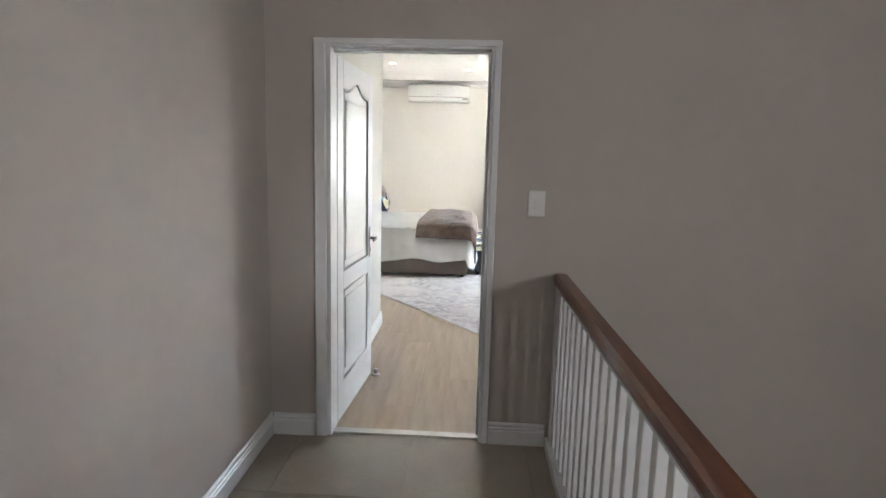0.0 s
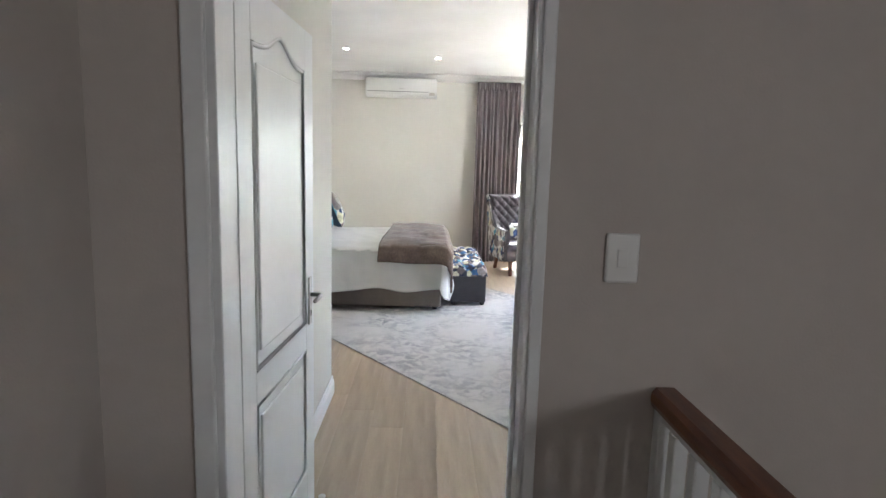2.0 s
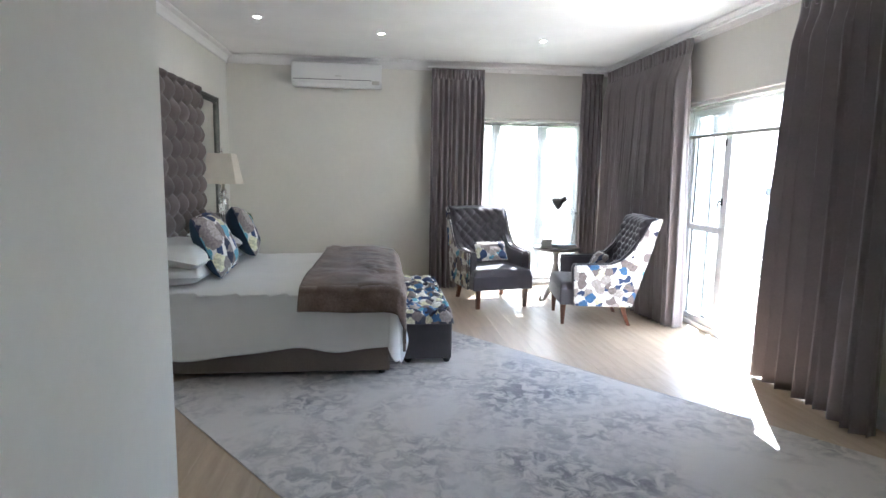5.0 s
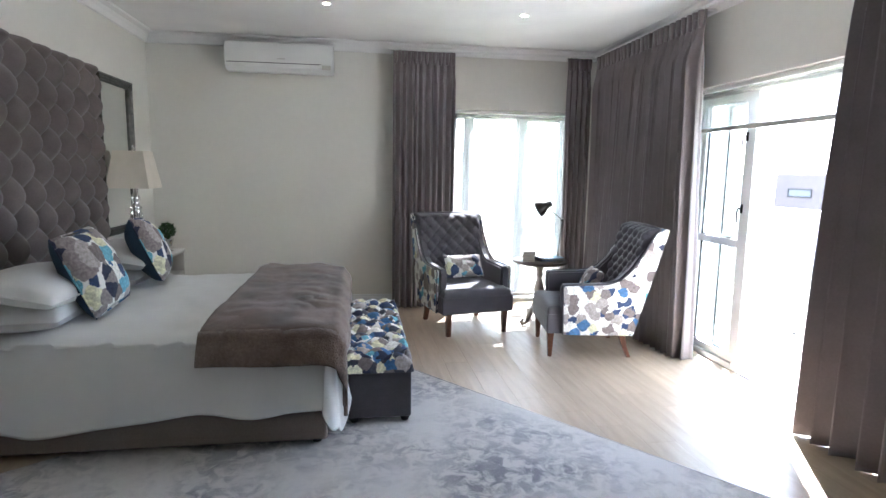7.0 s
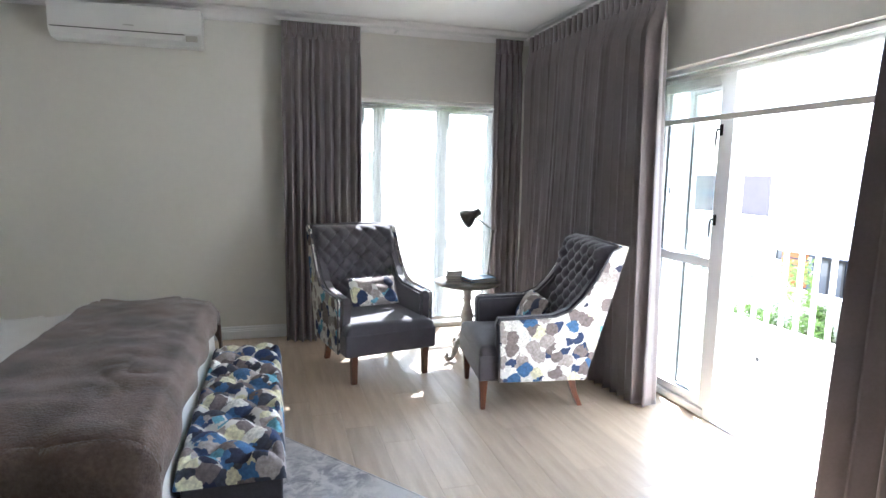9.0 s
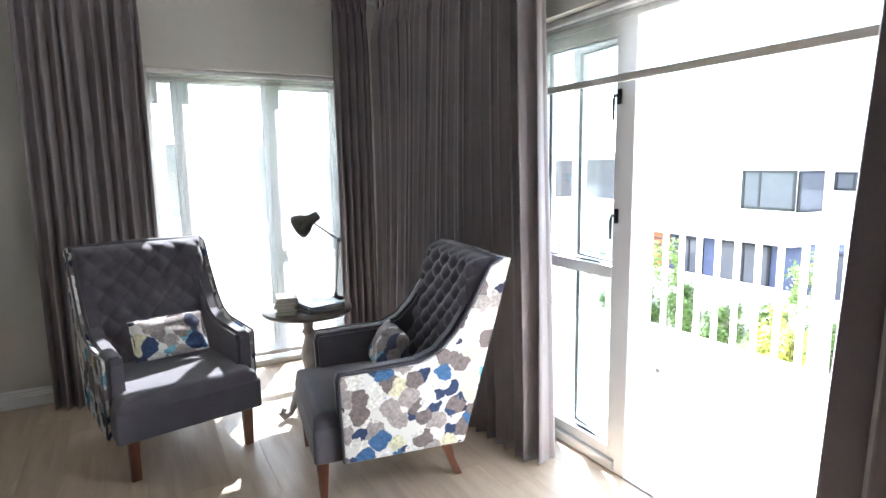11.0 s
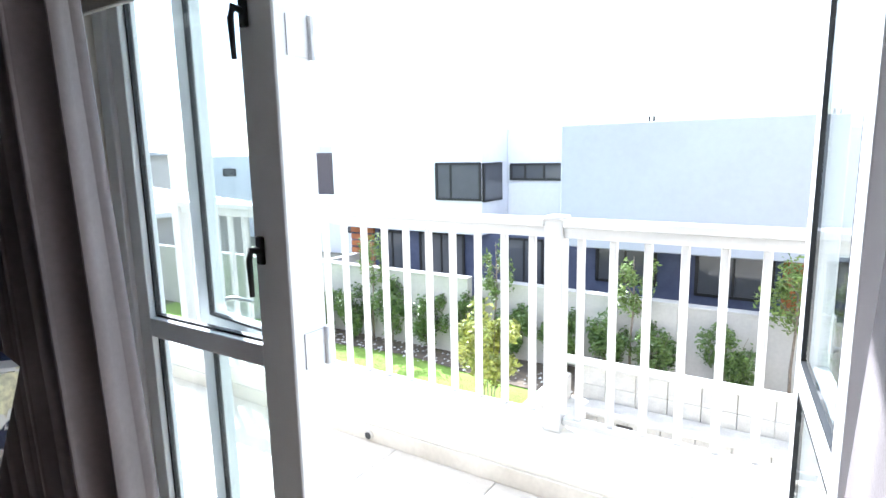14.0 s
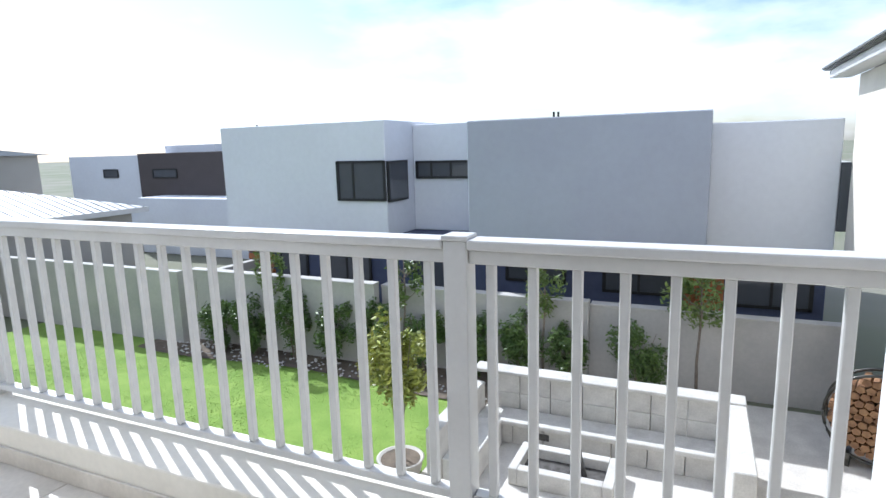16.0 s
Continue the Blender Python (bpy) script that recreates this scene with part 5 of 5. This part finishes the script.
# ---- ground ----
gd = bmesh.new()
bmesh.ops.create_circle(gd, cap_ends=True, segments=48, radius=900)
for v in gd.verts:
    v.co.z = GZ - 0.02
structure("ground", gd, GROUND, "dry ground reaching the horizon", "ground")
structure("lawn", grid(40, 50, lambda u, v: (4.95 + u * 7.7, 10.6 + v * 13, GZ + 0.004 + 0.02 * noise.noise((u * 5, v * 8, 1)))), LAWN, "bright green mown lawn", "lawn", True)
structure("planting_bed", grid(10, 60, lambda u, v: (11.9 + u * 1.6 - 0.15 * math.sin(9 * v) * (1 - u), 9.6 + v * 9.6, GZ + 0.03 + 0.02 * noise.noise((u * 8, v * 40, 3)))), SOIL, "dark soil planting bed along the garden wall", "planting bed", True)
structure("paving", box(4.97, 13.4, 4.9, 10.6, GZ - 0.05, GZ), PAVE, "pale paved patio", "paving")

rnd = random.Random(21)
gv, gf = [], []
for _ in range(40000):
    x, y = rnd.uniform(6.2, 12.0), rnd.uniform(10.65, 20.5)
    h = rnd.uniform(0.012, 0.03)
    q = rnd.uniform(0, 6.283)
    w = 0.007
    k = len(gv)
    gv += [(x - w * math.cos(q), y - w * math.sin(q), GZ), (x + w * math.cos(q), y + w * math.sin(q), GZ), (x + rnd.uniform(-0.03, 0.03), y + rnd.uniform(-0.03, 0.03), GZ + h)]
    gf.append((k, k + 1, k + 2))
me = bpy.data.meshes.new("grass")
me.from_pydata(gv, [], gf)
me.materials.append(BLADE)
tagged(new("grass", me), "short mown green grass blades", "grass", "", "stuff")
rv, rf = [], []
for _ in range(240):
    x, y = rnd.uniform(11.85, 12.7), rnd.uniform(10.4, 18.5)
    r = rnd.uniform(0.012, 0.035)
    k = len(rv)
    z = GZ + 0.05
    rv += [(x - r, y - r * 0.7, z), (x + r, y - r, z), (x + r * 0.8, y + r, z), (x - r, y + r * 0.8, z), (x, y, z + r)]
    rf += [(k, k + 1, k + 4), (k + 1, k + 2, k + 4), (k + 2, k + 3, k + 4), (k + 3, k, k + 4)]
me = bpy.data.meshes.new("pebbles")
me.from_pydata(rv, [], rf)
me.materials.append(BLOCK)
tagged(new("pebbles", me), "loose grey stones along the edge of the bed", "stones", "", "stuff")

# ---- garden wall, stepping down ----
gw = thing("garden_wall", "pale rendered garden wall stepping down towards the house", "garden wall", kind="structure")
steps = [(18.3, 13.2, -1.14), (13.2, 11.3, -1.22), (11.3, 9.0, -1.28), (9.0, 6.8, -1.36), (6.8, 4.9, -1.44)]
for y1, y0, zt in steps:
    xa = 12.55 + (18.3 - (y0 + y1) / 2) * 0.085
    part("wall_length", box(xa, xa + 0.2, y0, y1, GZ - 0.05, zt - 0.05, 0.006), GWALL, gw)
    part("coping", box(xa - 0.02, xa + 0.22, y0, y1, zt - 0.05, zt, 0.008), GWALL, gw)
part("wall_length", box(12.75, 30, 18.1, 18.3, GZ, -1.3, 0.006), GWALL, gw)
part("wall_length", box(12.4, 12.6, 18.3, 34, GZ, -1.14, 0.006), GWALL, gw)

# ---- fire pit seating ----
fp = thing("fire_pit_seating", "cement block seating bay round a fire pit", "garden seating")
blk = mesh_of("block", box(-0.01, 0.14, -0.235, 0.235, 0, 0.31, 0.008), BLOCK)
for j in range(3):
    for i in range(7):
        piece("block", blk, fp, (11.15, 7.02 + i * 0.48 + 0.0, GZ + j * 0.315))
part("coping", box(11.05, 11.36, 6.55, 10.4, GZ + 0.945, GZ + 1.0, 0.01), BLOCK, fp)
for j in range(1):
    for i in range(7):
        piece("block", blk, fp, (10.75, 7.02 + i * 0.48, GZ + j * 0.315))
part("bench_slab", box(10.66, 11.12, 6.75, 10.2, GZ + 0.32, GZ + 0.39, 0.01), BLOCK, fp)
part("side_wall", box(9.3, 11.05, 6.55, 6.78, GZ, GZ + 0.98, 0.012), BLOCK, fp)
part("side_wall", box(9.3, 11.05, 10.2, 10.4, GZ, GZ + 0.8, 0.012), BLOCK, fp)
part("side_bench", box(9.35, 10.66, 9.8, 10.2, GZ, GZ + 0.39, 0.012), BLOCK, fp)
part("vent", box(10.728, 10.742, 9.1, 9.35, GZ + 0.14, GZ + 0.24, 0.003), ASH, fp)
pit = thing("fire_pit", "low rectangular block fire pit with charred inside and iron grate", "fire pit")
for r in ((9.7, 10.45, 8.05, 8.18), (9.7, 10.45, 9.28, 9.4), (9.7, 9.84, 8.18, 9.28), (10.31, 10.45, 8.18, 9.28)):
    part("wall_block", box(*r, GZ, GZ + 0.24, 0.01), BLOCK, pit)
part("ash_bed", box(9.84, 10.31, 8.18, 9.28, GZ, GZ + 0.10), ASH, pit)
for i in range(6):
    part("firewood", tube([(10.0 + 0.03 * i, 8.42 + 0.05 * i, GZ + 0.1), (10.07, 8.52, GZ + 0.42 + 0.03 * (i % 3))], 0.018, 6), ASH, pit)


# ---- plants ----
def shrub(x, y, h, w, material, label, seed, n=2800, size=0.045, group="hedge shrubs along the garden wall"):
    r = random.Random(seed)
    s = thing("shrub", label, "shrub", group, at=pose(x, y, GZ))
    for k in range(4):
        q = r.uniform(0, 6.28)
        part("stem", tube([(0.03 * math.cos(q), 0.03 * math.sin(q), 0), (0.10 * math.cos(q), 0.1 * math.sin(q), h * 0.45), (w * 0.3 * math.cos(q), w * 0.3 * math.sin(q), h * 0.85)], [0.014, 0.01, 0.004], 6), BARK, s)
    leaves("crown", leaf_cloud(r, n, (0, 0, h * 0.55), (w / 2, w / 2, h * 0.47), size, 0.65, 26), material, s)
    return s


HL = "dense dark green hedge shrub in the planting bed"
for i, (x, y, h, w) in enumerate(((12.35, 17.0, 1.25, 0.85), (12.45, 16.1, 1.4, 0.9), (12.5, 15.1, 1.5, 0.85), (12.55, 14.1, 1.4, 0.8), (12.65, 13.1, 1.45, 0.8), (12.75, 12.1, 1.35, 0.8),
                                  (12.85, 11.1, 1.3, 0.8), (13.0, 10.2, 1.45, 0.75), (13.0, 9.3, 1.35, 0.75), (13.1, 8.1, 1.4, 0.85))):
    shrub(x, y, h, w * 1.12, LEAFG, HL, 40 + i)


def young_tree(x, y, h, cw, material, label, seed, n=750, lean=0.05):
    r = random.Random(seed)
    t = thing("tree", label, "tree", "young garden trees", at=pose(x, y, GZ))
    part("trunk", tube([(0, 0, 0), (lean * 0.4, 0.02, h * 0.3), (lean, -0.02, h * 0.6), (lean * 1.3, 0.01, h * 0.95)], [0.03, 0.024, 0.017, 0.006], 8), BARK, t, smooth=True)
    for k in range(7):
        q = r.uniform(0, 6.28)
        z = h * r.uniform(0.5, 0.8)
        l = cw * r.uniform(0.3, 0.5)
        part("limb", tube([(lean, 0, z), (lean + l * 0.6 * math.cos(q), l * 0.6 * math.sin(q), z + l * 0.5), (lean + l * math.cos(q), l * math.sin(q), z + l * 0.9)], [0.01, 0.007, 0.003], 5), BARK, t)
    leaves("crown", leaf_cloud(r, n, (lean, 0, h * 0.75), (cw / 2, cw / 2, h * 0.27), 0.05, 0.6, 16), material, t)


young_tree(12.55, 15.7, 2.6, 0.8, LEAFT, "slender young tree with airy pale leaves", 71)
young_tree(12.8, 12.55, 2.7, 0.75, LEAFT, "slender young tree with airy pale leaves", 72)
young_tree(12.95, 9.75, 2.6, 0.9, LEAFT, "slender young tree with airy green leaves", 73, 900)
young_tree(13.0, 7.15, 2.6, 1.0, LEAFT, "slender young tree with a broad green crown", 74, 1100)
pt = thing("potted_tree", "yellow-green leafy tree in a round cement pot", "potted plant", at=pose(9.35, 10.82, GZ))
part("pot", lathe([(0.20, 0), (0.28, 0.10), (0.31, 0.26), (0.33, 0.28), (0.30, 0.29), (0.27, 0.25)], 28), POTM, pt, smooth=True)
part("soil", lathe([(0.24, 0.20), (0.275, 0.262)], 20), SOIL, pt)
for k in range(4):
    q = k * 1.7
    part("stem", tube([(0.04 * math.cos(q), 0.04 * math.sin(q), 0.22), (0.07 * math.cos(q), 0.07 * math.sin(q), 0.9), (0.2 * math.cos(q), 0.2 * math.sin(q), 2.0)], [0.012, 0.01, 0.004], 6), BARK, pt)
leaves("crown", leaf_cloud(random.Random(9), 2400, (0, 0, 1.66), (0.54, 0.54, 0.66), 0.055, 0.7, 26), LEAFY, pt)

wr = thing("firewood_rack", "round metal log rack packed with split firewood", "log rack", at=pose(11.75, 4.95, GZ, 0, 0, 74))
RR = 0.62
part("hoop", tube([(RR * math.cos(q), 0.0, 0.72 + RR * math.sin(q)) for q in [i * math.pi / 20 for i in range(41)]], 0.022, 8), DARKM, wr, smooth=True)
part("hoop", tube([(RR * math.cos(q), -0.3, 0.72 + RR * math.sin(q)) for q in [i * math.pi / 20 for i in range(41)]], 0.022, 8), DARKM, wr, smooth=True)
for x in (-0.3, 0.3):
    part("stand", box(x - 0.03, x + 0.03, -0.32, 0.05, 0, 0.2, 0.004), DARKM, wr)
r = random.Random(12)
for i in range(-5, 6):
    for j in range(-5, 6):
        x, z = i * 0.115 + 0.055 * (j % 2), j * 0.1
        if math.hypot(x, z) < RR - 0.07:
            q0 = r.uniform(0, 6.28)
            part("log", prism([(x + 0.062 * math.cos(q0 + k * 1.257), 0.72 + z + 0.055 * math.sin(q0 + k * 1.257)) for k in range(5)], "y", -0.31 + r.uniform(-0.03, 0.03), 0.03 + r.uniform(-0.03, 0.03)), LOGS, wr)


# ---- neighbouring houses ----
def house_window(parent, x, y0, y1, z0, z1, bars=(), transoms=()):
    """A dark framed window on a wall that faces -x, set in a shallow reveal."""
    w = part("window", box(x - 0.02, x + 0.10, y0, y1, z0, z1), BLACK, parent, "dark aluminium window")
    part("pane", box(x - 0.026, x - 0.021, y0 + 0.05, y1 - 0.05, z0 + 0.05, z1 - 0.05), DGLASS, w)
    for y in bars:
        part("glazing_bar", box(x - 0.045, x - 0.027, y - 0.025, y + 0.025, z0, z1), BLACK, w)
    for z in transoms:
        part("glazing_bar", box(x - 0.045, x - 0.027, y0, y1, z - 0.02, z + 0.02), BLACK, w)
    for r in ((y0 - 0.02, y0 + 0.05, z0, z1), (y1 - 0.05, y1 + 0.02, z0, z1), (y0, y1, z0 - 0.01, z0 + 0.05), (y0, y1, z1 - 0.05, z1 + 0.01)):
        part("frame", box(x - 0.05, x - 0.021, *r), BLACK, w)


nh = thing("neighbour_house", "modern flat-roofed white house with dark ground floor", "house")
part("upper_block", box(14.6, 24, 13.85, 18.75, -0.5, 2.2, 0.02), HWHITE, nh, "white rendered upper floor")
part("upper_block", box(16.0, 24, 11.5, 13.85, -0.5, 2.12, 0.02), HWHITE, nh, "white rendered recessed upper floor")
part("upper_block", box(14.0, 24, 7.10, 11.6, -0.5, 2.05, 0.02), HGREY, nh, "grey rendered projecting upper floor")
part("upper_block", box(14.9, 24, 5.05, 7.10, -0.5, 1.85, 0.02), HWHITE, nh, "white rendered upper floor")
part("ground_floor", box(15.0, 24, 5.1, 18.5, GZ, -0.5, 0.01), HNAVY, nh, "dark brick ground floor")
house_window(nh, 14.6, 13.86, 15.16, 0.36, 1.28, (14.72,), ())
cw = part("window", box(14.62, 15.6, 13.80, 13.86, 0.32, 1.27), BLACK, nh, "dark corner window return")
part("pane", box(14.68, 15.55, 13.792, 13.799, 0.38, 1.21), DGLASS, cw)
house_window(nh, 16.0, 11.95, 13.75, 0.80, 1.22, (12.82, 13.34))
for y0, y1, z0, z1 in ((16.5, 17.4, -2.2, -0.6), (14.6, 16.0, -2.6, -0.56), (12.4, 13.4, -2.6, -0.56), (9.8, 11.1, -1.4, -0.6), (7.6, 9.0, -1.5, -0.55), (5.3, 6.6, -1.6, -0.6)):
    house_window(nh, 15.0, y0, y1, z0, z1, ((y0 + y1) / 2,))
for i in range(8):
    part("timber_slat", box(14.93, 14.99, 17.6, 18.45, -2.1 + i * 0.2, -1.95 + i * 0.2), ORANGE, nh, "orange timber slat")
part("timber_door", box(14.9, 14.99, 6.75, 7.45, GZ, -0.45, 0.01), ORANGE, nh, "orange timber door")
for y in (10.3, 10.2):
    part("roof_pipe", tube([(16, y, 2.0), (16, y, 2.25)], 0.025, 8), BLACK, nh)
part("roof_pipe", tube([(15.5, 18.3, 2.1), (15.5, 18.3, 2.28)], 0.03, 8), BLACK, nh)
part("side_window", box(14.88, 16.2, 4.86, 5.05, -0.1, 1.1, 0.01), DGLASS, nh, "dark glazed bay window")

dh = thing("far_house", "brown and white flat-roofed house beyond the garden", "house")
part("brown_block", box(23, 30, 27.0, 32.6, -2.9, 1.66, 0.02), HBROWN, dh, "dark brown clad block")
part("white_block", box(23.4, 30, 32.6, 38.4, -2.9, 1.6, 0.02), HWHITE, dh, "white rendered block")
part("white_block", box(21.5, 23, 19.5, 31.0, -2.9, -0.35, 0.02), HWHITE, dh, "white rendered low block")
part("roof_box", box(25, 30, 29.5, 33, 1.66, 2.05, 0.02), HWHITE, dh)
house_window(dh, 23.0, 30.0, 31.6, 0.48, 0.9)
house_window(dh, 23.4, 34.6, 35.7, 0.48, 0.9)
house_window(dh, 21.5, 23.5, 24.8, -1.9, -1.3)
hh = thing("hipped_house", "beige house with a grey metal hipped roof", "house")
part("wall", box(10, 24, 42, 52, -2.9, 1.75, 0.02), HBEIGE, hh)
part("roof", prism([(9.5, 1.75), (24.5, 1.75), (17, 2.6)], "y", 41.5, 52.5), ROOFM, hh)


def hip_roof(name, x0, x1, y0, y1, z0, z1, label):
    t = thing(name, label, "pavilion")
    bm = bmesh.new()
    m_ = min(x1 - x0, y1 - y0) / 2
    c = [bm.verts.new(p) for p in ((x0, y0, z0), (x1, y0, z0), (x1, y1, z0), (x0, y1, z0))]
    a = bm.verts.new((x0 + m_, y0 + m_, z1))
    b = bm.verts.new((x1 - m_, y1 - m_, z1))
    if (x1 - x0) > (y1 - y0):
        f = ((c[0], c[1], b, a), (c[1], c[2], b), (c[2], c[3], a, b), (c[3], c[0], a))
    else:
        f = ((c[0], c[1], a), (c[1], c[2], b, a), (c[2], c[3], b), (c[3], c[0], a, b))
    for q in f:
        bm.faces.new(q)
    bm.faces.new(list(reversed(c)))
    part("roof", bm, ROOFM, t, "pale ribbed metal roof", clean=True)
    part("fascia", box(x0 - 0.02, x1 + 0.02, y0 - 0.02, y1 + 0.02, z0 - 0.18, z0 - 0.002), RAILW, t)
    for k in range(26):
        f_ = (k + 0.5) / 26
        y = y0 + f_ * (y1 - y0)
        d = min(y - y0, y1 - y, m_) / m_
        part("roof_rib", tube([(x0, y, z0 + 0.01), (x0 + m_ * d, y, z0 + (z1 - z0) * d + 0.01)], 0.02, 4), ROOFM, t)
    for k in range(20):
        x = x0 + (k + 0.5) / 20 * (x1 - x0)
        d = min(x - x0, x1 - x, m_) / m_
        part("roof_rib", tube([(x, y0, z0 + 0.01), (x, y0 + m_ * d, z0 + (z1 - z0) * d + 0.01)], 0.02, 4), ROOFM, t)
    part("wall", box(x0 + 0.4, x1 - 0.4, y0 + 0.4, y1 - 0.4, GZ, z0 - 0.18), HBEIGE, t)


hip_roof("pavilion", 11.5, 18.0, 26.0, 33.0, -0.31, 0.55, "garden pavilion with a pale metal hipped roof")

gh = thing("grey_house", "long beige-grey house seen beyond the flat roof", "house")
part("wall", box(-12, 9.5, 24, 32, -2.9, 1.45, 0.02), HBEIGE, gh)
part("roof", prism([(-12.6, 1.45), (10.1, 1.45), (8.0, 2.2), (-10.5, 2.2)], "y", 23.5, 32.5), ROOFT, gh)

# ---- floor pieces ----
fl = bpy.data.objects["floor_bedroom"]
pm = {}
r = random.Random(5)
PW, PL = 0.192, 1.285
nx = int((XR + 0.16 - XL) / PW) + 1


def plank_mesh(w, l):
    key = (round(w, 3), round(l, 3))
    if key not in pm:
        pm[key] = mesh_of("plank", box(0.0002, w - 0.0002, 0.0002, l - 0.0002, -0.008, 0, 0.0005), OAKF)
    return pm[key]


for i in range(nx):
    x = XL + i * PW
    w = min(PW, XR + 0.16 - x)
    if w < 0.02:
        continue
    y = 2.80
    first = PL * (0.25 + 0.25 * ((i * 7) % 4) * 0.75)
    while y < YB - 0.01:
        l = min(first if y == 2.80 else PL, YB - y)
        if not (x + w < -0.69 and y + l < 4.88):
            piece("plank", plank_mesh(w, l), fl, (x, y, 0))
        y += l

lf = bpy.data.objects["floor_landing"]
tm = mesh_of("tile", box(0.0015, 0.5985, 0.0015, 0.5985, -0.006, 0, 0.0015), TILE)
te = mesh_of("tile", box(0.0015, 0.159, 0.0015, 0.5985, -0.006, 0, 0.0015), TILE)
for j in range(10):
    y = 2.745 - 0.6 * (j + 1)
    for x in (-0.745, -0.145):
        piece("tile", tm, lf, (x, y, 0))
    piece("tile", te, lf, (-0.905, y, 0))
    piece("tile", te, lf, (0.455, y, 0))
bf = bpy.data.objects["floor_balcony"]
tb = mesh_of("tile", box(0.002, 0.594, 0.002, 0.594, -0.008, 0, 0.002), TILEB)
for j in range(11):
    for i in range(2):
        piece("tile", tb, bf, (3.385 + i * 0.596, 4.6 + j * 0.596, BZ))
